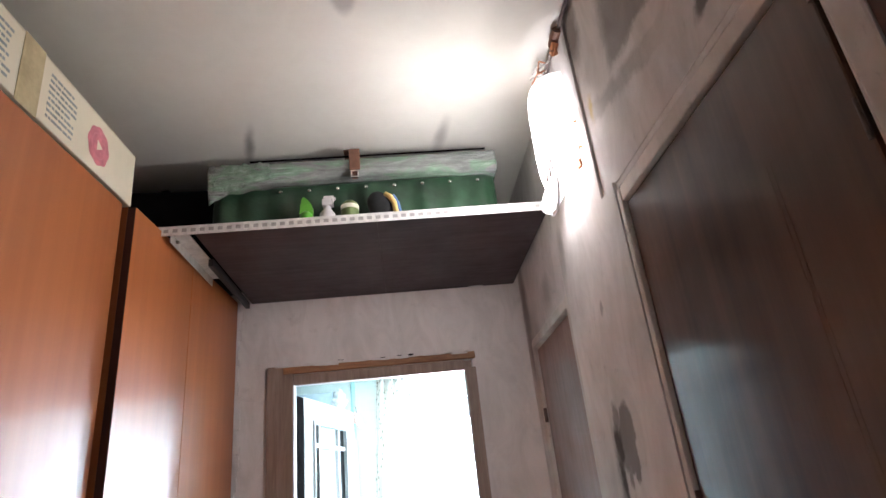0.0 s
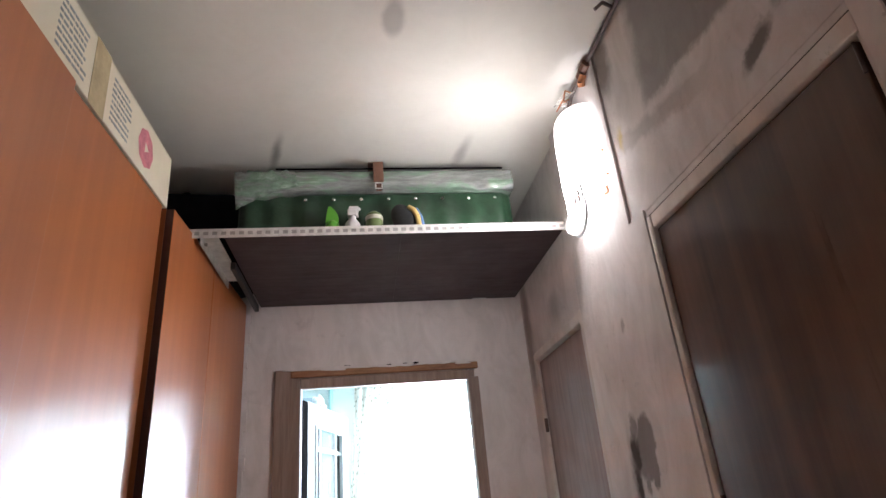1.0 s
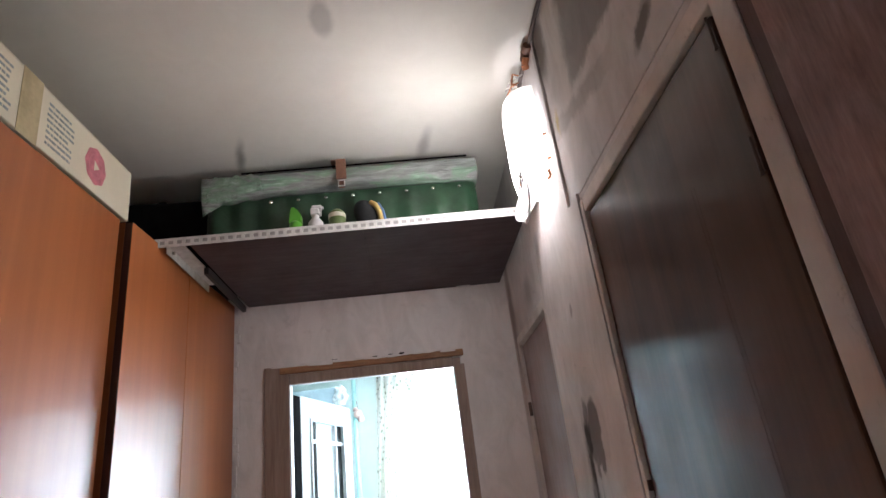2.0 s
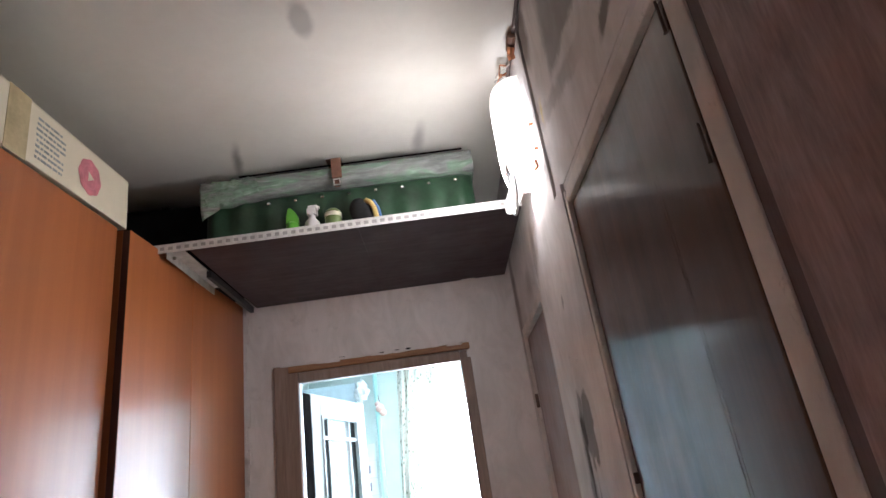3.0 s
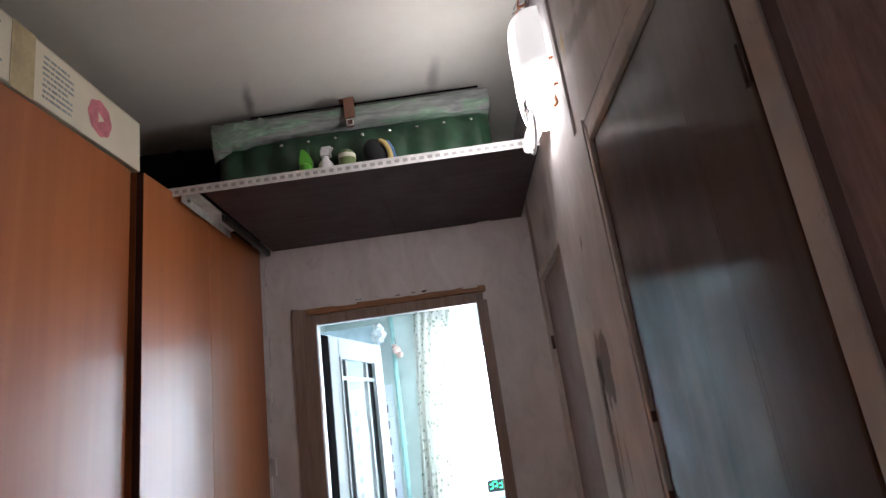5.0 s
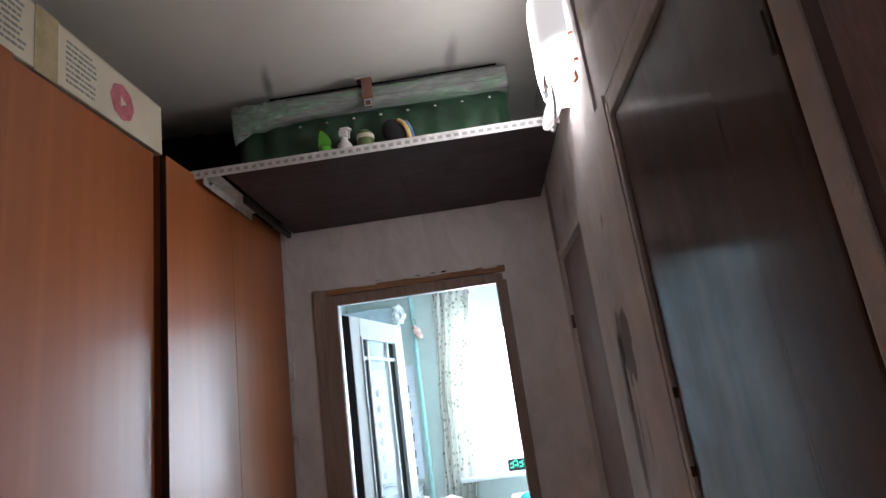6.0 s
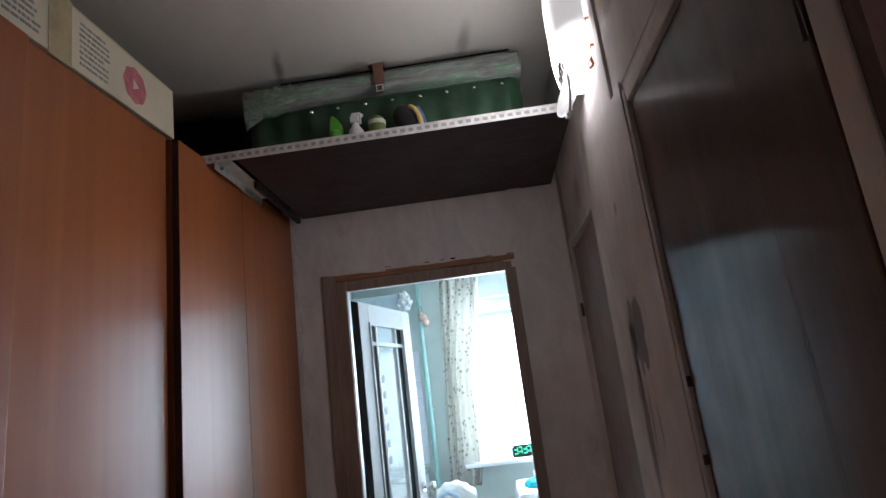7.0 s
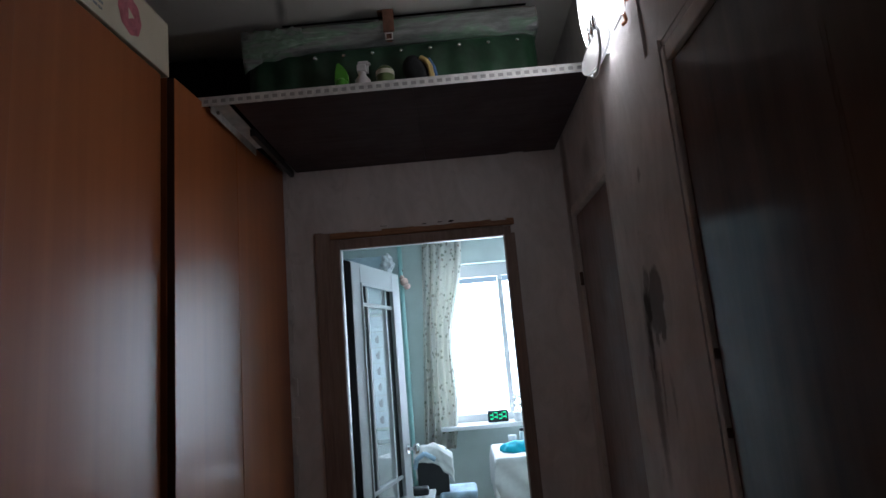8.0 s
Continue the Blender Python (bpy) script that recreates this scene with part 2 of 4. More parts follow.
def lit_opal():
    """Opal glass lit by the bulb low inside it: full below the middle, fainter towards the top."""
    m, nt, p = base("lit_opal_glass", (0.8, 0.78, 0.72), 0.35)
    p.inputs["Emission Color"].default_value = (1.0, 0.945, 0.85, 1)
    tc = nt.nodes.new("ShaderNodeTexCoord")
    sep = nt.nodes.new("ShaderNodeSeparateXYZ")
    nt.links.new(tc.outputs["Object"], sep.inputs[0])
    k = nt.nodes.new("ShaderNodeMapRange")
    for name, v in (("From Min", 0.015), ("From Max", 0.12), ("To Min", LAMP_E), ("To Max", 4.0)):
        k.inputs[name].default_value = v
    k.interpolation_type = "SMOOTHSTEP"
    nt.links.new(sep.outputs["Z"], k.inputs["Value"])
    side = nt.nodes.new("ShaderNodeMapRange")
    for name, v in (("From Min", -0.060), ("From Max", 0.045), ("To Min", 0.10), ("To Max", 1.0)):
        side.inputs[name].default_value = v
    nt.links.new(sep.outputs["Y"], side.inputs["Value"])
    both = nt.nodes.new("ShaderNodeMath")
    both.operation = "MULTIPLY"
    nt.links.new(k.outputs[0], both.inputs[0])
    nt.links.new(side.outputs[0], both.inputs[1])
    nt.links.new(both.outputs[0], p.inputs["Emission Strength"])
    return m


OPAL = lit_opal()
CLEAR = glass("clear_glass")
FROSTED = glass("frosted_glass", (0.97, 0.98, 0.97), 0.45)
DARK_REFLECTION = plain("dark_reflection", (0.014, 0.013, 0.013), 0.5, 0.0, 0.2, spec=0.15)
PANE = glass("window_pane", (0.98, 1, 1))
KITCHEN_WALL = plain("mint_wallpaper", (0.55, 0.635, 0.60), 0.8, 0.0, 0.05, 5)
WHITE_PAINT = plain("white_gloss_paint", (0.72, 0.73, 0.735), 0.3, 0.0, 0.04, 6)
KITCHEN_FLOOR = wood("kitchen_lino", (0.32, 0.24, 0.16), (0.46, 0.36, 0.25), 0.4, grain=(0.6, 6, 6))
FLOOR = wood("brown_lino", (0.42, 0.34, 0.26), (0.56, 0.47, 0.37), 0.45, grain=(6, 0.6, 6))
MINT_PIPE = plain("mint_pipe_paint", (0.36, 0.62, 0.58), 0.35, 0.0, 0.06)
TILE = plain("white_glazed_tile", (0.70, 0.74, 0.82), 0.2, 0.0, 0.03)
PRINT = plain("tile_flower_print", (0.22, 0.20, 0.24), 0.3, 0.0, 0.4, 60)
GREEN_VINYL = plain("green_vinyl", (0.019, 0.054, 0.027), 0.36, 0.0, 0.5, 10, relief=0.5)
STRAP = plain("brown_leather", (0.16, 0.075, 0.045), 0.6, 0.0, 0.3, 30)
CLOTH_WHITE = plain("white_cloth", (0.78, 0.78, 0.76), 0.85, 0.0, 0.05, 20)
CLOTH_BLUE = plain("pale_blue_cloth", (0.42, 0.56, 0.68), 0.85, 0.0, 0.35, 9)
CLOTH_CYAN = plain("cyan_cloth", (0.02, 0.42, 0.55), 0.8, 0.0, 0.2, 20)
BLACK_PAINT = plain("black_paint", (0.02, 0.02, 0.022), 0.4, 0.0, 0.2)
GREEN_LED = emitter("green_led", (0.05, 0.9, 0.35), 0.8)
LEAF = plain("tree_leaves", (0.06, 0.11, 0.04), 0.7, 0.0, 0.4, 1)
GRASS = plain("far_grass", (0.09, 0.13, 0.06), 0.9, 0.0, 0.3, 0.2)


def film_material():
    """Clouded clear film over green vinyl: long grey and green drifts, glossy creases along the lid with their
    highlights and shade also painted in.
    """
    m, nt, p = base("clouded_plastic_film", rough=0.20, coat=0.7, coat_rough=0.06)
    drift = noise_tex(nt, coords(nt, (1, 2.0, 3.0)), 4.5, 5, 0.6, 0.8)
    tint = ramp(nt, drift, [(0.36, (0.23, 0.245, 0.24)), (0.50, (0.30, 0.325, 0.31)), (0.60, (0.24, 0.37, 0.27)), (0.72, (0.40, 0.52, 0.43))])
    crease = noise_tex(nt, coords(nt, (0.35, 3.0, 3.0)), 16, 6, 0.65, 1.2)
    # Crease hollows darkened and ridges brightened in the colour, like shade and highlight.
    col = mix(nt, 0.45, tint, ramp(nt, crease, [(0.32, (0.35, 0.36, 0.35)), (0.55, (0.9, 0.9, 0.9)), (0.70, (1.5, 1.5, 1.5))]), "MULTIPLY")
    nt.links.new(col, p.inputs["Base Color"])
    bump(nt, p, crease, 0.8, 0.016)
    return m


FILM = film_material()


def curtain_material():
    m, nt, p = base("flowered_curtain", rough=0.9)
    v = coords(nt)
    vo = node(nt, "ShaderNodeTexVoronoi", Scale=19.0)
    vo.inputs["Randomness"].default_value = 0.85
    nt.links.new(v, vo.inputs["Vector"])
    wob = noise_tex(nt, v, 48, 4)
    d = mix(nt, 0.5, vo.outputs["Distance"], wob)
    spot = ramp(nt, d, [(0.34, (1, 1, 1)), (0.42, (0, 0, 0))])
    hue = ramp(nt, noise_tex(nt, v, 11, 2), [(0.42, (0.27, 0.31, 0.24)), (0.58, (0.36, 0.33, 0.27))])
    nt.links.new(mix(nt, spot, (0.66, 0.66, 0.60), hue), p.inputs["Base Color"])
    tr = nt.nodes.new("ShaderNodeBsdfTranslucent")
    nt.links.new(mix(nt, spot, (0.66, 0.66, 0.60), hue), tr.inputs["Color"])
    ms = node(nt, "ShaderNodeMixShader", Fac=0.35)
    nt.links.new(p.outputs[0], ms.inputs[1])
    nt.links.new(tr.outputs[0], ms.inputs[2])
    nt.links.new(ms.outputs[0], nt.nodes["Material Output"].inputs["Surface"])
    return m


CURTAIN = curtain_material()

# ---------------------------------------------------------------- mesh helpers


def mesh_of(name, bm, mat, smooth=False):
    me = bpy.data.meshes.new(name)
    bmesh.ops.recalc_face_normals(bm, faces=bm.faces)
    bm.to_mesh(me)
    bm.free()
    me.materials.append(mat)
    if smooth:
        for f in me.polygons:
            f.use_smooth = True
    return me


def part(name, bm, mat, parent=None, label="", smooth=False):
    ob = new(name, mesh_of(name, bm, mat, smooth))
    if parent is not None:
        ob.parent = parent
    return tagged(ob, label)


def thing(name, label, category, group="", kind="", at=(0, 0, 0)):
    ob = new(name)
    ob.location = at
    ob.empty_display_size = 0.05
    return tagged(ob, label, category, group, kind)


def add_box(bm, lo, hi, bevel=0.0):
    c = [(a + b) / 2 for a, b in zip(lo, hi)]
    s = [abs(b - a) for a, b in zip(lo, hi)]
    r = bmesh.ops.create_cube(bm, size=1, matrix=Matrix.LocRotScale(c, None, s))
    if bevel:
        es = list({e for v in r["verts"] for e in v.link_edges})
        bmesh.ops.bevel(bm, geom=es, offset=bevel, segments=2, profile=0.6, affect="EDGES")
    return bm


def box(lo, hi, bevel=0.0):
    return add_box(bmesh.new(), lo, hi, bevel)


def boxes(*pairs, bevel=0.0):
    bm = bmesh.new()
    for lo, hi in pairs:
        add_box(bm, lo, hi, bevel)
    return bm


def add_cyl(bm, a, b, r, seg=16, r2=None):
    a, b = Vector(a), Vector(b)
    q = (b - a).to_track_quat("Z", "Y")
    bmesh.ops.create_cone(bm, cap_ends=True, segments=seg, radius1=r, radius2=r if r2 is None else r2, depth=(b - a).length,
                          matrix=Matrix.LocRotScale((a + b) / 2, q, None))
    return bm


def cyl(a, b, r, seg=16, r2=None):
    return add_cyl(bmesh.new(), a, b, r, seg, r2)


def lathe(profile, at, seg=20):
    """A turned shape: (radius, height) pairs round a vertical axis."""
    bm = bmesh.new()
    rings = []
    for r, z in profile:
        rings.append([bm.verts.new((at[0] + r * math.cos(2 * math.pi * i / seg), at[1] + r * math.sin(2 * math.pi * i / seg), at[2] + z)) for i in range(seg)])
    for lo, hi in zip(rings, rings[1:]):
        for i in range(seg):
            bm.faces.new((lo[i], lo[(i + 1) % seg], hi[(i + 1) % seg], hi[i]))
    bm.faces.new(rings[0])
    bm.faces.new(rings[-1])
    return bm


def tube(points, r, seg=8):
    bm = bmesh.new()
    for a, b in zip(points, points[1:]):
        add_cyl(bm, a, b, r, seg)
    return bm


def smear(axis, at, cy, cz, ry, rz, thick=0.002, seed=1, seg=28, rag=0.3, lean=0.0):
    """A thin irregular patch with a ragged outline, standing thick proud of a wall (axis x), a wall (y) or a ceiling (z)."""
    rnd = random.Random(seed)
    ph = [rnd.uniform(0, 6.28) for _ in range(5)]
    outer = []
    for i in range(seg):
        a = 2 * math.pi * i / seg
        k = 1 + rag * sum(math.sin((j + 2) * a + ph[j]) / (j + 1.5) for j in range(5)) * 0.6 + rnd.uniform(-0.08, 0.08)
        u, v = ry * k * math.cos(a), rz * k * math.sin(a)
        outer.append((cy + u + lean * v, cz + v))
    bm = bmesh.new()
    sign = -1 if thick > 0 else 1
    def place(u, v, d):
        return {"x": (at - d, u, v), "y": (u, at - d, v), "z": (u, v, at - d)}[axis]
    front = [bm.verts.new(place(u, v, thick)) for u, v in outer]
    back = [bm.verts.new(place(u * 1.0, v * 1.0, -0.003)) for u, v in outer]
    bm.faces.new(front)
    for i in range(seg):
        bm.faces.new((front[i], front[(i + 1) % seg], back[(i + 1) % seg], back[i]))
    return bm


def structure(name, bm, mat, label, category):
    return tagged(part(name, bm, mat), label, category, kind="structure")

# ---------------------------------------------------------------- large structure
RW, EW, CZ = 0.70, 2.66, 2.725       # right wall face, end wall face, ceiling height
PIER = RW - 0.007                    # the pier between the two doors stands a little proud
LW, BW = -1.10, -1.60                # left wall and back wall faces

structure("floor", box((LW - 0.1, BW - 0.1, -0.12), (RW + 0.12, EW + 0.12, 0)), FLOOR, "brown patterned linoleum corridor floor", "floor")
ceiling = structure("ceiling", box((LW - 0.1, BW - 0.1, CZ), (RW + 0.12, EW + 0.12, CZ + 0.15)), CEILING,
                    "dirty whitewashed corridor ceiling with dark cracks", "ceiling")
# right wall: three piers and two lintels, openings go through
MD0, MD1, MDZ = 0.735, 1.425, 2.150   # bathroom door opening
FD0, FD1, FDZ = 1.925, 2.560, 2.085   # closet door opening
wall_right = structure("wall_right", boxes(
    ((RW, BW, 0), (RW + 0.12, MD0, CZ)), ((RW, MD0, MDZ), (RW + 0.12, MD1, CZ)), ((PIER, MD1, 0), (RW + 0.12, 1.505, MDZ + 0.02)), ((RW, MD1, MDZ + 0.02), (RW + 0.12, 1.505, CZ)), ((PIER, 1.505, 0), (RW + 0.12, FD0, CZ)),
    ((RW + 0.018, FD0, FDZ), (RW + 0.12, FD1, CZ)), ((RW + 0.018, FD1, 0), (RW + 0.12, EW + 0.12, CZ))), PLASTER,
    "unfinished grey filler wall with gouges and patches", "wall")
part("filler_band", box((RW - 0.0012, 0.55, 2.165), (RW + 0.01, 1.47, 2.215), 0.001), PLASTER, wall_right, "smoothed strip of pale filler")

# end wall with its doorway
OX0, OX1, OZ = -0.300, 0.478, 2.062
wall_end = structure("wall_end", boxes(
    ((LW, EW, 0), (OX0, EW + 0.10, CZ)), ((OX1, EW, 0), (RW + 0.02, EW + 0.10, CZ)), ((OX0, EW, OZ), (OX1, EW + 0.10, CZ))), PLASTER_END,
    "pale pinkish-grey filler wall above the kitchen doorway", "wall")
for i, (x, w) in enumerate(((0.13, 0.03), (0.19, 0.018), (0.235, 0.012), (-0.05, 0.010))):
    part("chip", smear("y", EW, x, 2.097 + 0.002 * i, w, 0.0045, 0.007, 33 + i, 24, 0.6), DARK, wall_end)
for i in range(9):
    part("filler_lump", smear("y", EW - 0.012, -0.24 + 0.083 * i, 2.0935, 0.045, 0.004 + 0.002 * (i % 3), 0.010, 60 + i, 24, 0.7), PLASTER_END, wall_end)
rnd = random.Random(8)
ragged = bmesh.new()
add_box(ragged, (-0.475, EW - 0.0105, 0.1), (-0.453, EW + 0.002, 2.365), 0.002)
for i in range(46):
    z = 0.2 + i * 0.048 + rnd.uniform(-0.012, 0.012)
    add_box(ragged, (-0.475, EW - 0.012, z), (-0.446 + rnd.choice((-0.010, -0.004, 0, 0.0, 0.007, 0.012)), EW + 0.002, z + 0.05 * rnd.uniform(0.5, 1.5)), 0.002)
part("ragged_filler_edge", ragged, PLASTER_END, wall_end)
structure("wall_left", box((LW - 0.1, BW, 0), (LW, EW, CZ)), PLASTER_SIDE, "plain filler wall behind the wardrobes", "wall")
structure("wall_back", box((LW - 0.1, BW - 0.1, 0), (RW + 0.12, BW, CZ)), PLASTER_SIDE, "plain filler wall closing the corridor", "wall")

# ---------------------------------------------------------------- doors of the corridor


def bathroom_door():
    d = thing("door_1", "closed glossy dark-brown wooden door in a pale painted frame", "door", kind="structure", at=(RW, MD0, 0))
    x0, x1 = -0.012, 0.10
    def p(name, lo, hi, mat, bevel=0.004, label=""):
        return part(name, box((lo[0], lo[1] - MD0, lo[2]), (hi[0], hi[1] - MD0, hi[2]), bevel), mat, d, label)
    p("jamb", (-0.006, MD1 - 0.024, 0), (x1, MD1 - 0.005, MDZ - 0.005), PAINTED, label="thin pale painted jamb")
    p("jamb", (-0.006, 0.729, 0), (-0.0005, 0.772, MDZ + 0.03), PAINTED, label="broad pale painted casing on the hinge side")
    p("jamb", (0.002, MD0, 0), (x1, MD0 + 0.048, MDZ - 0.005), PAINTED)
    p("head", (-0.005, 0.772, MDZ - 0.040), (x1, MD1 - 0.026, MDZ - 0.005), PAINTED)
    p("joint", (0.001, MD1 - 0.005, 0), (0.03, MD1, MDZ), DARK, 0)
    p("joint", (0.001, MD0, MDZ - 0.005), (0.03, MD1, MDZ), DARK, 0)
    leaf = p("leaf", (0.003, MD0 + 0.054, 0.01), (0.043, MD1 - 0.028, MDZ - 0.044), DOOR_BROWN, 0.004, "varnished brown leaf with glossy streaks")
    p("stop", (0.050, MD0 + 0.040, 0), (0.058, MD1 - 0.020, MDZ - 0.03), DARK, 0)
    for z in (2.072, 1.885, 0.35):
        part("hinge", cyl((-0.006, 0.050, z - 0.026), (-0.006, 0.050, z + 0.026), 0.0028, 10, 0.0020), RUST, d, "rusty dark hinge")
        part("hinge_plate", box((0.0010, 0.053, z - 0.018), (0.0030, 0.058, z + 0.014), 0.0005), RUST, d)
    for z, s in ((1.520, 0.010), (1.378, 0.009)):
        part("latch", box((-0.006, MD1 - MD0 - 0.033, z - s), (0.004, MD1 - MD0 - 0.028, z + s), 0.0015), RUST, d)
    for y in (0.2130, 0.2225):
        part("seam_bead", box((0.00275, y, 0.02), (0.0040, y + 0.0024, 1.93)), DOOR_BROWN, d)
    return d


bathroom_door()


def closet_door():
    d = thing("door_2", "closed dull brown closet door flush in the filler wall", "door", kind="structure", at=(RW, FD0, 0))
    def p(name, lo, hi, mat, bevel=0.004, label=""):
        return part(name, box((lo[0], lo[1] - FD0, lo[2]), (hi[0], hi[1] - FD0, hi[2]), bevel), mat, d, label)
    p("jamb", (-0.004, FD0 + 0.002, 0), (0.10, FD0 + 0.036, FDZ - 0.002), PAINTED)
    p("jamb", (0.010, FD1 - 0.040, 0), (0.10, FD1 - 0.002, FDZ - 0.002), PAINTED)
    p("head", (0.004, FD0 + 0.038, FDZ - 0.034), (0.10, FD1 - 0.042, FDZ - 0.002), PAINTED)
    p("leaf", (0.020, FD0 + 0.040, 0.01), (0.058, FD1 - 0.044, FDZ - 0.040), DOOR_FAR, 0.003)
    p("stop", (0.06, FD0 + 0.03, 0), (0.07, FD1 - 0.03, FDZ - 0.03), DARK, 0)
    for z in (1.80, 0.4):
        p("hinge", (0.006, FD1 - 0.047, z - 0.026), (0.019, FD1 - 0.039, z + 0.026), RUST, 0.003)
    return d


closet_door()

# panel beside the bathroom door
panel = thing("wood_panel", "tall reddish-brown wood-grain panel standing beside the bathroom door", "wall panel", at=(RW, 0.2, 0))
part("board", box((-0.006, -0.55, 0), (0, 0.502, 2.66), 0.002), RED_PANEL, panel)
part("edge_strip", box((-0.003, 0.503, 0), (0, 0.528, 2.66), 0.0005), FRAME_DARK, panel, "dark brown strip along the edge")


def kitchen_door():
    d = thing("door_3", "kitchen doorway with bare brown casing and an open white glazed door", "door", kind="structure", at=(0, EW, 0))
    y = -0.014
    part("casing", box((-0.338, y, 0), (-0.236, 0.0, 2.098), 0.004), FRAME_WOOD, d, "broad bare brown board")
    part("casing", box((0.446, y, 0), (0.490, 0.0, 2.030), 0.004), FRAME_WOOD, d)
    part("casing", box((-0.235, y + 0.003, 2.020), (0.445, 0.0, 2.062), 0.003), FRAME_WOOD, d)
    part("head_strip", box((-0.275, y - 0.006, 2.064), (0.492, 0.0, 2.092), 0.006), ORANGE_WOOD, d, "raw orange wood strip with chipped edge")
    part("jamb", box((-0.299, 0.001, 0), (-0.234, 0.045, 2.06), 0.003), WHITE_PAINT, d)
    part("jamb", box((0.446, 0.001, 0), (0.476, 0.045, 2.06), 0.003), FRAME_WOOD, d)
    part("head", box((-0.233, 0.001, 2.022), (0.445, 0.040, 2.06), 0.003), WHITE_PAINT, d)
    part("lining", box((0.458, 0.046, 0), (0.477, 0.12, 2.06), 0.002), WHITE_PAINT, d)
    return d


kitchen_door()


def kitchen_leaf():
    """White door with one tall glazed field, narrow border panes and thin bars; hinged at the left jamb and standing open."""
    ang = math.degrees(math.atan2(3.336 - 2.712, -0.07 + 0.230))
    d = thing("glazed_door", "open white kitchen door with a tall bar-divided glass field", "door")
    d.matrix_world = pose(-0.230, 2.712, 0, 0, 0, ang)
    W, H, T = 0.648, 1.992, 0.038
    g0, g1, z0, z1 = 0.150, 0.545, 0.90, 1.905
    def p(name, lo, hi, mat=WHITE_PAINT, bevel=0.004, parent=d, label=""):
        return part(name, box(lo, hi, bevel), mat, parent, label)
    p("stile", (0.058, 0, 0.01), (g0, T, H))
    p("stile", (g1, 0, 0.01), (W, T, H))
    p("rail", (g0, 0, z1), (g1, T, H))
    p("rail", (g0, 0, 0.01), (g1, T, 0.28))
    p("rail", (g0, 0, 0.80), (g1, T, z0))
    p("panel", (g0, 0.010, 0.28), (g1, 0.028, 0.80), bevel=0.002)
    # Dark strip in place of the open, shaded gap along the hinges.
    p("edge_strip", (0.002, 0.001, 0.01), (0.0575, 0.030, H - 0.004), DARK, 0.002, d, "dark strip standing in for the shaded hinge gap")
    for lo, hi in (((g0, -0.006, z0), (g0 + 0.012, 0.004, z1)), ((g1 - 0.012, -0.006, z0), (g1, 0.004, z1)), ((g0, -0.006, z1 - 0.012), (g1, 0.004, z1)), ((g0, -0.006, z0), (g1, 0.004, z0 + 0.012))):
        p("bead", lo, hi, WHITE_PAINT, 0.003)
    pane = p("glass", (g0, 0.016, z0), (g1, 0.021, z1), CLEAR, 0)
    pane.visible_shadow = False
    b = 0.085
    for u in (g0 + b, g1 - b):
        p("glazing_bar", (u - 0.010, 0.006, z0 + 0.012), (u + 0.010, 0.032, z1 - 0.012), WHITE_PAINT, 0.003)
    # Near-black border panes: the dark reflection in the glass is put in as colour.
    for lo, hi in ((g0 + 0.013, g0 + b - 0.011), (g1 - b + 0.011, g1 - 0.013)):
        p("border_pane", (lo, 0.011, z0 + 0.013), (hi, 0.014, z1 - 0.013), DARK_REFLECTION, 0, d, "border pane coloured as its dark reflection")
    for z in (z0 + 0.10, z1 - 0.095):
        p("glazing_bar", (g0 + 0.012, 0.003, z - 0.009), (g1 - 0.012, 0.034, z + 0.009), WHITE_PAINT, 0.003)
    k = part("knob", lathe([(0.004, 0), (0.022, 0.004), (0.026, 0.016), (0.020, 0.028), (0.006, 0.032)], (0, 0, 0), 18), CHROME, d, "round chrome knob", True)
    k.matrix_local = pose(0.607, -0.030, 1.115, 90, 0, 0)
    st = part("spindle", cyl((0.607, 0.0, 1.115), (0.607, -0.032, 1.115), 0.008, 12), CHROME, d)
    part("rose", cyl((0.607, 0.001, 1.115), (0.607, -0.006, 1.115), 0.024, 18), CHROME, d)
    return d


kitchen_leaf()

# ---------------------------------------------------------------- wardrobes


def wardrobe(name, label, x0, xf, y0, y1, ztop, seams, pivot, turn, sag):
    w = thing(name, label, "wardrobe", "wardrobes along the corridor", at=(x0, y0, 0))
    w.matrix_world = Matrix.Translation((xf, pivot, 0)) @ Matrix.Rotation(radians(turn), 4, "Z") @ Matrix.Translation((x0 - xf, y0 - pivot, 0))
    D, L = xf - x0, y1 - y0
    t = 0.018
    part("side", box((0, 0, 0.0), (D - 0.022, t, ztop - t), 0.001), CHERRY, w)
    part("side", box((0, L - t, 0.0), (D - 0.022, L, ztop - t), 0.001), CHERRY, w)
    part("top", box((0, 0, ztop - t), (D - 0.022, L, ztop), 0.001), CHERRY, w)
    part("back", box((0, t, 0.06), (0.004, L - t, ztop - t)), CHERRY_EDGE, w)
    part("plinth", box((D - 0.08, t, 0), (D - 0.06, L - t, 0.06)), CHERRY_EDGE, w)
    # Near door edge coloured dark, as part of the shade in the gap.
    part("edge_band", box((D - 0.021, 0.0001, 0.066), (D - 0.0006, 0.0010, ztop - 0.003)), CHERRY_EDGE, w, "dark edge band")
    ys = [0, *[s - y0 for s in seams], L]
    for a, b in zip(ys, ys[1:]):
        door = part("door", box((-0.020, a - b + 0.0012, 0.065), (0, -0.0012, ztop - 0.002), 0.0015), CHERRY, w, "glossy cherry laminate door")
        door.matrix_local = pose(D, b, 0, 0, 0, sag if b == L else 0)
    return w


wardrobe("wardrobe", "cherry laminate wardrobe with a cardboard box on top", -1.07, -0.526, 0.16, 1.751, 2.380, (0.689, 1.231), 1.751, -0.4, -1.5)
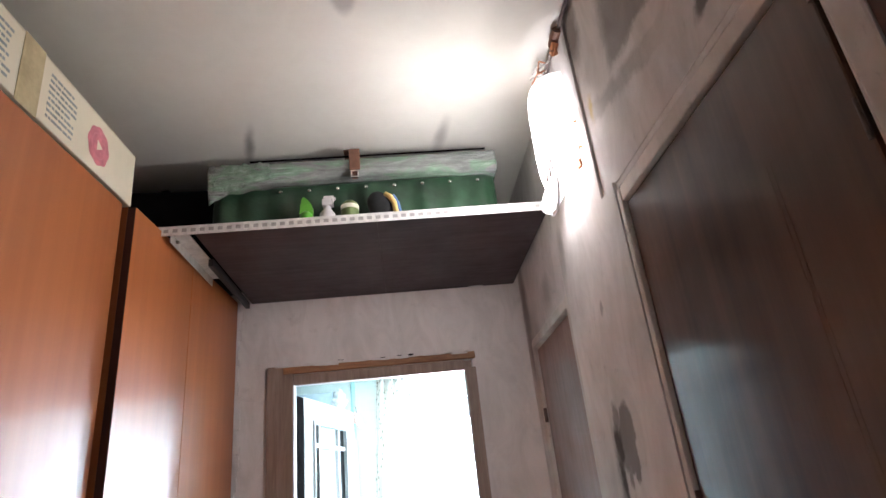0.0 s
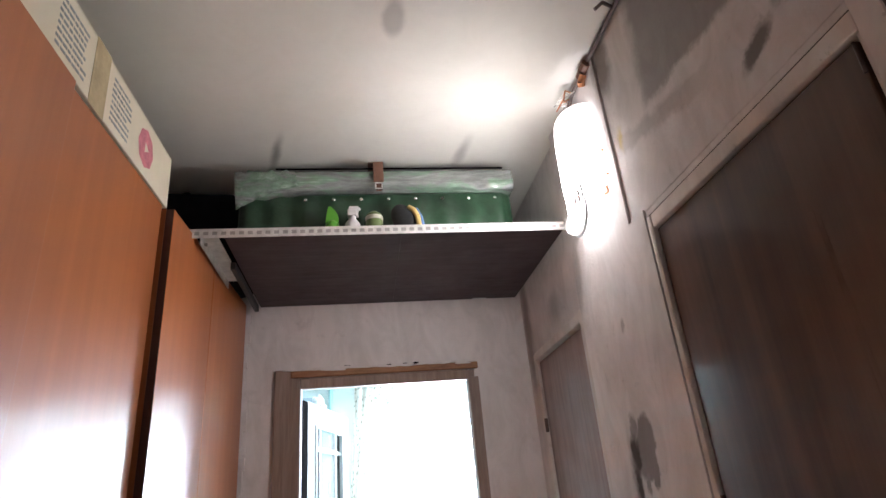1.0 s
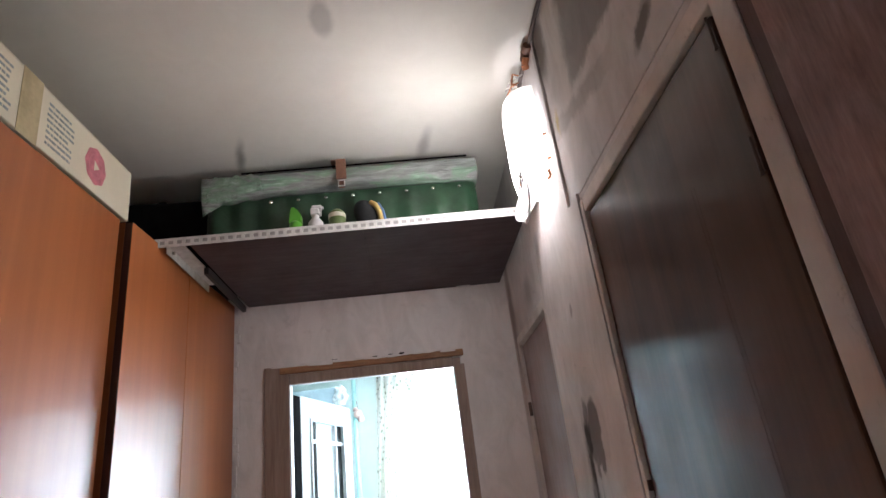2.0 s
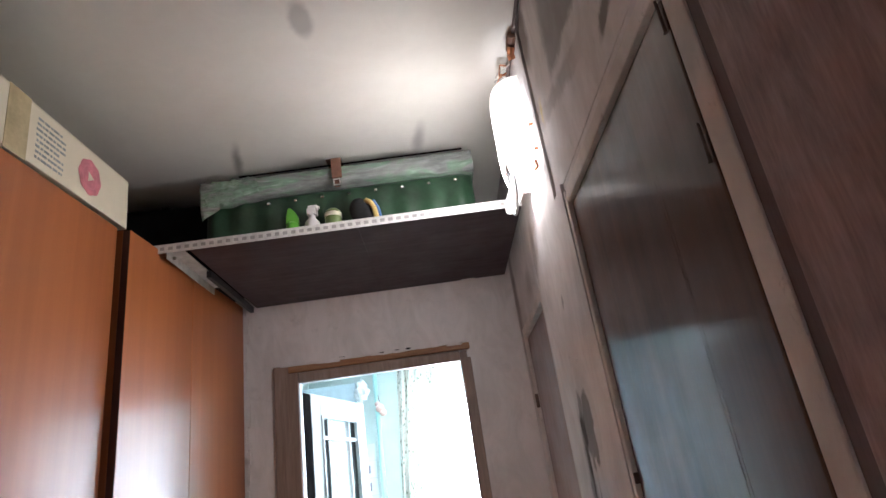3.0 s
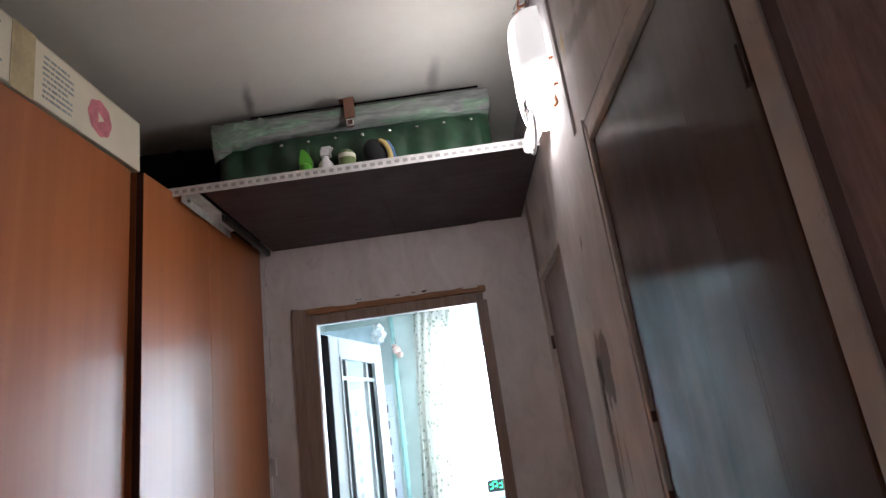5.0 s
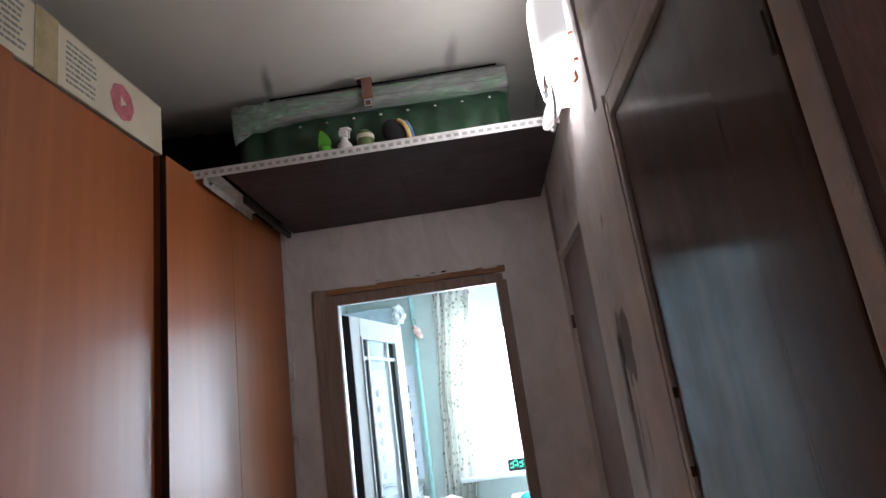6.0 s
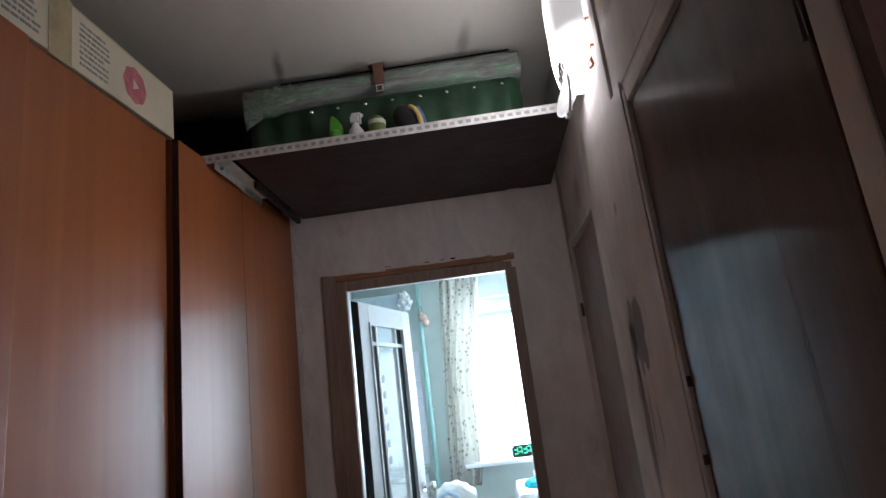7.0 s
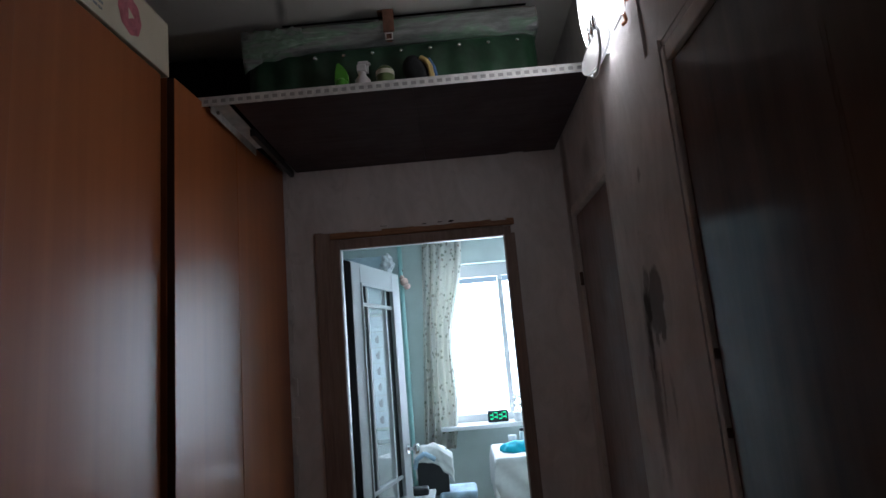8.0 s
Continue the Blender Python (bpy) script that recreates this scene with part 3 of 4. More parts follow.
wardrobe("wardrobe", "cherry laminate wardrobe that carries one end of the shelf", -1.07, -0.500, 1.772, 2.646, 2.380, (2.178,), 1.772, -2.6, 0)
# Added dark filler: the gap's shade is put in as a near-black strip.
filler = tagged(part("gap_shade", box((-1.0, 1.754, 0), (-0.545, 1.768, 2.37)), CHERRY_EDGE), "dark strip standing in for the shade between the wardrobes", "strip", kind="structure")


def carton():
    b = thing("cardboard_box", "flat cream cardboard box with print, tape and pink stamp", "box")
    b.matrix_world = pose(-0.536, 1.755, 2.401, 2.0, 0, 0.0) @ Matrix.Scale(1.04, 4)
    L, D, H = 1.10, 0.40, 0.152
    part("body", box((-D, -L, 0), (0, 0.06, H), 0.003), CARD, b)
    part("flap", box((-D, -L, H), (-D / 2 - 0.001, 0.06, H + 0.003), 0.001), CARD, b)
    part("flap", box((-D / 2 + 0.001, -L, H), (0, 0.06, H + 0.003), 0.001), CARD, b)
    part("tape", box((0.0005, -0.445, -0.006), (0.0016, -0.375, H + 0.004)), TAPE, b, "strip of yellowed tape")
    part("tape", box((-D, -0.445, H + 0.0035), (0.0016, -0.375, H + 0.0045)), TAPE, b, "strip of yellowed tape")
    rn = random.Random(5)
    for y0, y1, rows in ((-0.350, -0.235, 8), (-0.590, -0.462, 8), (-0.86, -0.72, 7)):
        for i in range(rows):
            z = 0.125 - i * 0.0145
            line = bmesh.new()
            y, e = y0 + rn.uniform(0, 0.006), y1 - rn.uniform(0, 0.03)
            while y < e:
                w = rn.uniform(0.006, 0.022)
                add_box(line, (0.0003, y, z - 0.003), (0.0010, min(e, y + w), z + 0.003))
                y += w + rn.uniform(0.002, 0.005)
            part("print_line", line, INK, b)
    def badge(name, mat, radius, wave, depth, sides, count):
        bm = bmesh.new()
        front = []
        for i in range(count):
            a = 2 * math.pi * i / count
            k = radius * (1 + wave * math.cos(sides * a))
            front.append(bm.verts.new((depth, -0.135 + k * math.cos(a), 0.074 + k * math.sin(a))))
        bm.faces.new(front)
        return part(name, bm, mat, b)
    badge("stamp", PINK, 0.050, 0.035, 0.0012, 8, 64)
    badge("stamp_ring", PALE_PINK, 0.034, 0.02, 0.0015, 6, 48)
    badge("stamp_disc", PINK, 0.030, 0.02, 0.0018, 6, 48)
    badge("stamp_arrow", CARD, 0.017, 0.0, 0.0021, 1, 3)
    return b


carton()

# ---------------------------------------------------------------- shelf under the ceiling


def high_shelf():
    s = thing("shelf", "dark brown board shelf with a white perforated steel edge", "shelf", at=(0, 1.93, 2.372))
    part("board", box((-0.405, 0.004, 0), (0.1492, 0.728, 0.016), 0.001), SHELF_BROWN, s)
    part("board", box((0.150, 0.004, 0), (0.696, 0.728, 0.016), 0.001), SHELF_BROWN, s)
    edge = bmesh.new()
    x0, x1, lo, hi = -0.520, 0.697, -0.012, 0.018
    add_box(edge, (x0, 0, lo), (x1, 0.002, lo + 0.009))
    add_box(edge, (x0, 0, hi - 0.009), (x1, 0.002, hi))
    n = 46
    for i in range(n + 1):
        u = x0 + (x1 - x0) * i / n
        add_box(edge, (max(x0, u - 0.0055), 0, lo + 0.009), (min(x1, u + 0.0055), 0.002, hi - 0.009))
    add_box(edge, (x0, 0.002, hi - 0.002), (x1, 0.03, hi + 0.0))
    part("edge_angle", edge, WHITE_METAL, s, "white perforated steel angle")
    part("edge_backing", box((x0 + 0.02, 0.0025, lo + 0.002), (x1 - 0.002, 0.004, hi - 0.003)), GREY_METAL, s)
    side = boxes(((-0.474, 0.02, -0.024), (-0.471, 0.42, 0.006)), ((-0.474, 0.02, 0.004), (-0.425, 0.42, 0.007)))
    part("side_angle", side, WHITE_METAL, s, "white steel angle at the wardrobe end")
    part("bolt", cyl((-0.47, 0.06, -0.008), (-0.462, 0.06, -0.008), 0.006, 8), DULL_METAL, s)
    part("cleat", box((-0.424, 0.22, -0.028), (-0.408, 0.70, -0.002), 0.002), BLACK_PAINT, s, "black steel cleat")
    part("nail", cyl((0.50, 0.715, -0.003), (0.56, 0.715, -0.003), 0.003, 6), WHITE_METAL, s)
    return s


high_shelf()


def suitcase():
    """Long green vinyl case lying on its side: body with bulges between the studs, lid wrapped in clear film, leather strap."""
    s = thing("suitcase", "long green vinyl suitcase with studs, its lid wrapped in clouded film", "suitcase", at=(0.085, 2.06, 2.390))
    X0, X1 = -0.475, 0.475
    bm = bmesh.new()
    nx, prof = 120, [(0.44, 0.0), (0.012, 0.0), (0.0, 0.012), (-0.006, 0.05), (-0.006, 0.12), (0.0, 0.178), (0.008, 0.192), (0.44, 0.192)]
    rows = []
    for i in range(nx + 1):
        x = X0 + (X1 - X0) * i / nx
        q = 0.5 - 0.5 * math.cos(2 * math.pi * (x + 0.0585 - 0.048) / 0.096)
        end = min(1, (X1 - abs(x)) / 0.03)
        rows.append([bm.verts.new((x, y - 0.010 * q * 1.9 * (1 - abs(z - 0.095) / 0.105) * (1 if 1 <= j <= 6 else 0) + (1 - end) * 0.015 * (y < 0.2), z)) for j, (y, z) in enumerate(prof)])
    k = len(prof)
    for a, b in zip(rows, rows[1:]):
        for j in range(k):
            bm.faces.new((a[j], a[(j + 1) % k], b[(j + 1) % k], b[j]))
    bm.faces.new(rows[0])
    bm.faces.new(rows[-1])
    part("body", bm, GREEN_VINYL, s, "", True)
    lid = bmesh.new()
    rows = []
    rn = random.Random(4)
    prof = [(0.42, 0.193), (-0.020, 0.193), (-0.028, 0.199), (-0.031, 0.215), (-0.031, 0.240), (-0.027, 0.262), (-0.018, 0.270), (0.42, 0.276)]
    for i in range(nx + 1):
        x = X0 - 0.008 + (X1 - X0 + 0.018) * i / nx
        sag = 0.005 * math.sin(x * 9 + 1) - 0.030 * max(0, (-x - 0.25) / 0.2)
        rows.append([bm2 for bm2 in (lid.verts.new((x, y + (noise.noise((x * 14, z * 26, 3)) * 0.010 if j in (1, 2, 3, 4, 5) else 0), z + (sag if j in (1, 2) else 0) + noise.noise((x * 22, z * 9, 8)) * (0.006 if 1 <= j <= 5 else 0))) for j, (y, z) in enumerate(prof))])
    for a, b in zip(rows, rows[1:]):
        for j in range(k):
            lid.faces.new((a[j], a[(j + 1) % k], b[(j + 1) % k], b[j]))
    lid.faces.new(rows[0])
    lid.faces.new(rows[-1])
    part("lid", lid, FILM, s, "lid edge wrapped in clouded plastic film", True)
    flap = bmesh.new()
    n, m = 22, 14
    vs = []
    for i in range(n + 1):
        u = i / n
        row = []
        for q in range(m + 1):
            w = q / m
            drop = (0.050 + 0.045 * (1 - u) ** 1.5) * w * (1 - 0.85 * u)
            row.append(flap.verts.new((X0 - 0.012 + 0.20 * u + 0.012 * w, -0.036 - 0.010 * math.sin(w * 3) + 0.010 * noise.noise((u * 9, w * 7, 4)), 0.262 - 0.055 * w - drop + 0.008 * noise.noise((u * 11, w * 5, 7)))))
        vs.append(row)
    for a, b in zip(vs, vs[1:]):
        for q in range(m):
            flap.faces.new((a[q], a[q + 1], b[q + 1], b[q]))
    loose = part("film_end", flap, FILM, s, "loose crumpled end of clear film", True)
    loose.modifiers.new("thickness", "SOLIDIFY").thickness = 0.0012
    part("lid_rim", box((X0 + 0.12, -0.020, 0.2795), (X1 - 0.02, -0.010, 0.2825), 0.001), DARK, s, "thin dark rim")
    for i in range(8):
        x = -0.252 + 0.0952 * i
        part("stud", lathe([(0.0075, 0), (0.0075, 0.002), (0.005, 0.006), (0.001, 0.0075)], (0, 0, 0), 12), CHROME, s, "", True).matrix_local = pose(x, -0.010, 0.160, 90, 0, 0)
    strap = part("strap", box((-0.018, -0.046, 0.212), (0.018, -0.038, 0.292), 0.002), STRAP, s, "brown leather strap")
    part("strap_top", box((-0.036, -0.040, 0.288), (0.018, 0.10, 0.293), 0.001), STRAP, s)
    part("buckle", boxes(((-0.013, -0.050, 0.178), (0.013, -0.044, 0.184)), ((-0.013, -0.050, 0.200), (0.013, -0.044, 0.206)), ((-0.013, -0.050, 0.184), (-0.008, -0.044, 0.200)), ((0.008, -0.050, 0.184), (0.013, -0.044, 0.200)), bevel=0.0015), CHROME, s, "metal buckle")
    part("strap_tongue", box((-0.009, -0.044, 0.176), (0.009, -0.040, 0.21), 0.001), STRAP, s)
    return s


suitcase()

# Added black bulk in place of the deep shade left of the suitcase.
def shade_block():
    b = thing("shade_block", "black block standing in for the shade left of the suitcase", "bag", at=(-0.712, 2.395, 2.381))
    bm = bmesh.new()
    bmesh.ops.create_uvsphere(bm, u_segments=48, v_segments=28, radius=1)
    for v in bm.verts:
        d = v.co.normalized()
        v.co = Vector((math.copysign(abs(d.x) ** 0.22, d.x) * 0.315, math.copysign(abs(d.y) ** 0.3, d.y) * 0.240, math.copysign(abs(d.z) ** 0.25, d.z) * 0.142 + 0.144))
        v.co += d * 0.012 * noise.noise(v.co * 9)
        v.co.z = max(0.0, v.co.z)
    part("body", bm, SHADE_BLACK, b, "", True)
    part("handle", tube([(0.10, -0.20, 0.275), (0.10, -0.16, 0.300), (0.10, 0.0, 0.306), (0.10, 0.16, 0.300), (0.10, 0.20, 0.275)], 0.010, 8), SHADE_BLACK, b)


shade_block()


def cleaning_bottles():
    z = 2.388
    y = 2.005
    b = thing("spray_bottle", "bright green bottle with a pointed leaf-shaped cap", "bottle", "bottles on the shelf", at=(-0.075, y, z))
    b.scale.z = 0.9
    part("bottle", lathe([(0.018, 0), (0.022, 0.004), (0.022, 0.05), (0.014, 0.062)], (0, 0, 0)), plain("green_plastic", (0.10, 0.36, 0.03), 0.35), b, "", True)
    cap = bmesh.new()
    prof = [(-0.022, 0.05), (0.022, 0.05), (0.021, 0.08), (0.008, 0.106), (-0.008, 0.122), (-0.014, 0.115), (-0.018, 0.085)]
    f0 = [cap.verts.new((x, -0.013, zz)) for x, zz in prof]
    f1 = [cap.verts.new((x, 0.013, zz)) for x, zz in prof]
    cap.faces.new(f0), cap.faces.new(f1)
    for i in range(len(prof)):
        j = (i + 1) % len(prof)
        cap.faces.new((f0[i], f0[j], f1[j], f1[i]))
    bmesh.ops.bevel(cap, geom=list(cap.edges), offset=0.003, segments=2, affect="EDGES")
    part("cap", cap, bpy.data.materials["green_plastic"], b)
    b = thing("spray_bottle", "white bottle with a trigger sprayer head", "bottle", "bottles on the shelf", at=(-0.008, y, z))
    b.scale.z = 0.9
    wp = plain("white_plastic", (0.62, 0.60, 0.60), 0.4)
    part("bottle", lathe([(0.022, 0), (0.025, 0.005), (0.025, 0.05), (0.012, 0.07), (0.012, 0.082)], (0, 0, 0)), wp, b, "", True)
    part("sprayer", boxes(((-0.016, -0.014, 0.080), (0.014, 0.014, 0.108)), ((-0.012, -0.012, 0.104), (0.022, 0.012, 0.120)), ((0.014, -0.006, 0.106), (0.028, 0.006, 0.117)), bevel=0.005), wp, b)
    part("trigger", box((0.014, -0.005, 0.078), (0.020, 0.005, 0.106), 0.002), wp, b)
    b = thing("jar", "squat olive-green jar with a silvery band", "jar", "bottles on the shelf", at=(0.064, y, z))
    b.scale.z = 0.88
    part("body", lathe([(0.026, 0), (0.029, 0.004), (0.029, 0.060), (0.027, 0.072)], (0, 0, 0)), plain("olive_plastic", (0.13, 0.18, 0.06), 0.4), b, "", True)
    part("band", lathe([(0.0295, 0.060), (0.0298, 0.064), (0.0298, 0.074), (0.0295, 0.077)], (0, 0, 0)), plain("silver_band", (0.62, 0.60, 0.50), 0.3), b, "", True)
    part("lid", lathe([(0.028, 0.077), (0.026, 0.086), (0.014, 0.098), (0.004, 0.102)], (0, 0, 0)), bpy.data.materials["olive_plastic"], b, "", True)
    b = thing("shoe_brush", "black brush head with a curved yellow-and-blue handle", "brush", "bottles on the shelf", at=(0.165, y, z))
    b.scale.z = 0.93
    bmh = bmesh.new()
    bmesh.ops.create_uvsphere(bmh, u_segments=24, v_segments=14, radius=1)
    for v in bmh.verts:
        v.co = Vector((v.co.x * 0.042 + v.co.z * -0.012, v.co.y * 0.030, v.co.z * 0.062 + 0.063))
        v.co += v.co.normalized() * 0.004 * noise.noise(v.co * 60)
        v.co.z = max(0, v.co.z)
    part("head", bmh, plain("black_bristle", (0.012, 0.012, 0.013), 0.9, 0, 0.3, 60, relief=0.6), b, "", True)
    part("handle", tube([(0.016, -0.018, 0.104), (0.032, -0.022, 0.090), (0.043, -0.024, 0.065), (0.048, -0.020, 0.03), (0.048, -0.018, 0.0)], 0.009, 10), plain("yellow_plastic", (0.62, 0.45, 0.16), 0.4), b)
    part("handle_inlay", tube([(0.040, -0.016, 0.098), (0.054, -0.016, 0.066), (0.060, -0.014, 0.03), (0.060, -0.012, 0.0)], 0.007, 10), plain("blue_plastic", (0.08, 0.16, 0.36), 0.4), b)


cleaning_bottles()

# ---------------------------------------------------------------- wall lamp and its wiring


def wall_lamp():
    cy, z0, z1 = 1.635, 2.310, 2.585
    l = thing("wall_lamp", "lit opal-glass wall lamp with chrome clips and frosted disc", "lamp", at=(PIER, cy, z0))
    H = z1 - z0
    part("back_plate", box((-0.004, -0.030, 0.03), (-0.0005, 0.040, 0.07), 0.001), WHITE_METAL, l)
    sh = bmesh.new()
    seg, ny = 22, 12
    ring = []
    for k in range(ny + 1):
        f = k / ny
        z = H * f
        pinch = 1 - 0.10 * (2 * f - 1) ** 4
        row = []
        for i in range(seg + 1):
            a = math.pi * i / seg
            row.append(sh.verts.new((-0.014 - 0.078 * math.sin(a) ** 0.8 * pinch, 0.098 * math.cos(a) * pinch, z)))
        ring.append(row)
    for a, b in zip(ring, ring[1:]):
        for i in range(seg):
            sh.faces.new((a[i], a[i + 1], b[i + 1], b[i]))
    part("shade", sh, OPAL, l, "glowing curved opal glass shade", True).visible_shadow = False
    # Inner shell added so that the emitting shade lights outwards only.
    glow_shield = bmesh.new()
    ring = []
    for k in range(ny + 1):
        f = k / ny
        pinch = 1 - 0.10 * (2 * f - 1) ** 4
        ring.append([glow_shield.verts.new((-0.013 - 0.074 * math.sin(math.pi * i / seg) ** 0.8 * pinch, 0.094 * math.cos(math.pi * i / seg) * pinch, 0.001 + (H - 0.002) * f)) for i in range(seg + 1)])
    for a, b in zip(ring, ring[1:]):
        for i in range(seg):
            glow_shield.faces.new((a[i], a[i + 1], b[i + 1], b[i]))
    part("glow_shield", glow_shield, WHITE_PAINT, l, "added white inner shell that keeps the shade's glow off the wall", True)
    # Added out of sight to keep the bulb's light off the far wall.
    part("side_blocker", box((-0.060, 0.0985, 0.0), (-0.001, 0.1015, H - 0.004), 0.001), WHITE_METAL, l, "added strip, hidden by the shade, that blocks light to the far wall")
    g = part("rim_disc", cyl((-0.072, -0.006, -0.046), (-0.066, -0.004, -0.048), 0.060, 32), FROSTED, l, "frosted glass disc")
    g.visible_shadow = False
    pts = [(-0.074 + 0.002 * math.sin(a), -0.006 + 0.061 * math.cos(a), -0.046 + 0.061 * math.sin(a)) for a in [math.pi * i / 16 for i in range(33)]]
    part("disc_rim", tube(pts, 0.0035, 6), WHITE_PAINT, l, "white rim of the disc")
    for y, r in ((-0.035, 0.014), (-0.062, 0.016), (-0.088, 0.012)):
        pts = [(-0.088 + 0.006 * math.cos(a), y + r * math.cos(a), -0.014 + r * 1.3 * math.sin(a)) for a in [0.35 * i for i in range(15)]]
        part("clip", tube(pts, 0.0032, 6), CHROME, l, "curled chrome clip")
    for z in (0.085, 0.008):
        part("hook", tube([(-0.001, -0.084, z + 0.030), (-0.012, -0.088, z + 0.026), (-0.016, -0.086, z), (-0.010, -0.082, z - 0.024), (-0.020, -0.076, z - 0.030)], 0.0042, 8), COPPER, l, "brown wire hook")
    part("clip_screw", lathe([(0.006, 0), (0.007, 0.004), (0.003, 0.01)], (-0.06, 0.02, -0.055), 12), DULL_METAL, l)
    part("stem", cyl((-0.05, 0.0, -0.045), (-0.05, 0.0, 0.0), 0.008, 12), CHROME, l)
    return l


wall_lamp()

wire = thing("lamp_wiring", "loose brown cable with bare copper ends along the ceiling edge", "cable", at=(RW, 1.5, CZ))
part("cable", tube([(-0.012, 0.17, -0.125), (-0.02, 0.20, -0.06), (-0.016, 0.165, -0.03), (-0.012, 0.10, -0.018), (-0.010, 0.05, -0.012), (-0.010, -0.02, -0.010), (-0.012, -0.10, -0.012), (-0.010, -0.16, -0.010), (-0.012, -0.28, -0.012), (-0.010, -0.5, -0.010), (-0.012, -0.9, -0.011)], 0.0065, 8), CABLE, wire)
part("insulating_tape", tube([(-0.016, 0.02, -0.020), (-0.018, 0.045, -0.024), (-0.016, 0.075, -0.026)], 0.014, 10), STRAP, wire, "wrapped brown joint")
part("copper_end", tube([(-0.018, 0.05, -0.038), (-0.022, 0.065, -0.052), (-0.018, 0.075, -0.060)], 0.011, 8), COPPER, wire, "bare copper")
rn = random.Random(2)
for i in range(7):
    y = 0.135 + 0.012 * i
    part("loose_strand", tube([(-0.014, y, -0.03), (-0.030 - rn.uniform(0, 0.02), y + rn.uniform(-0.02, 0.02), -0.03 + rn.uniform(-0.02, 0.02)), (-0.04 - rn.uniform(0, 0.015), y + rn.uniform(-0.03, 0.03), -0.045 + rn.uniform(-0.02, 0.03))], 0.0025, 6), COPPER if i % 2 else DULL_METAL, wire)
part("loose_strand", tube([(-0.012, -0.18, -0.01), (-0.05, -0.20, -0.015), (-0.07, -0.19, -0.03)], 0.005, 6), CABLE, wire)
part("loose_strand", tube([(-0.012, -0.21, -0.01), (-0.04, -0.235, -0.02), (-0.06, -0.26, -0.02)], 0.004, 6), CABLE, wire)

# ---------------------------------------------------------------- kitchen
KY = 6.0
KX0, KX1 = -0.95, 1.75
structure("kitchen_floor", box((KX0 - 0.1, EW + 0.12, -0.12), (KX1 + 0.1, KY + 0.3, 0)), KITCHEN_FLOOR, "brown plank-pattern linoleum kitchen floor", "floor")
structure("kitchen_ceiling", box((KX0 - 0.1, EW + 0.12, CZ), (KX1 + 0.1, KY + 0.3, CZ + 0.15)), WHITE_PAINT, "plain white kitchen ceiling", "ceiling")
structure("kitchen_wall_left", box((KX0 - 0.1, EW + 0.10, 0), (KX0, KY, CZ)), KITCHEN_WALL, "pale mint papered kitchen wall", "wall")
structure("kitchen_wall_right", box((KX1, EW + 0.10, 0), (KX1 + 0.1, KY, CZ)), KITCHEN_WALL, "pale mint papered kitchen wall", "wall")
structure("kitchen_wall_near", boxes(((KX0 - 0.1, EW + 0.101, 0), (OX0 - 0.0, EW + 0.12, CZ)), ((OX1, EW + 0.101, 0), (KX1 + 0.1, EW + 0.12, CZ)), ((OX0, EW + 0.101, OZ), (OX1, EW + 0.12, CZ))), KITCHEN_WALL, "pale mint papered kitchen wall", "wall")
WX0, WX1, WZ0, WZ1 = 0.02, 1.46, 0.895, 2.42
structure("kitchen_wall_window", boxes(((KX0 - 0.1, KY, 0), (WX0, KY + 0.30, CZ)), ((WX1, KY, 0), (KX1 + 0.1, KY + 0.30, CZ)), ((WX0, KY, 0), (WX1, KY + 0.30, WZ0)), ((WX0, KY, WZ1), (WX1, KY + 0.30, CZ))), KITCHEN_WALL, "pale mint window wall", "wall")

win = thing("window_1", "bright white-framed kitchen window with two lights", "window", kind="structure", at=(0, KY + 0.12, 0))
def wpart(name, lo, hi, mat=WHITE_PAINT, bevel=0.006, label=""):
    return part(name, box(lo, hi, bevel), mat, win, label)
wpart("window_frame", (WX0, 0, WZ0), (WX0 + 0.06, 0.06, WZ1))
wpart("window_frame", (WX1 - 0.06, 0, WZ0), (WX1, 0.06, WZ1))
wpart("window_frame", (WX0 + 0.06, 0, WZ1 - 0.13), (WX1 - 0.06, 0.06, WZ1))
wpart("window_frame", (WX0 + 0.06, 0, WZ0), (WX1 - 0.06, 0.06, WZ0 + 0.07))
wpart("mullion", (0.650, 0, WZ0 + 0.07), (0.700, 0.06, WZ1 - 0.13))
for a, b in ((WX0 + 0.06, 0.650), (0.700, WX1 - 0.06)):
    g = part("pane", box((a, 0.028, WZ0 + 0.07), (b, 0.032, WZ1 - 0.13)), PANE, win)
    g.visible_shadow = False
part("window_sill", box((WX0 - 0.04, -0.30, WZ0 - 0.035), (WX1 + 0.04, 0.0, WZ0 + 0.002), 0.008), WHITE_PAINT, win, "broad white sill board")


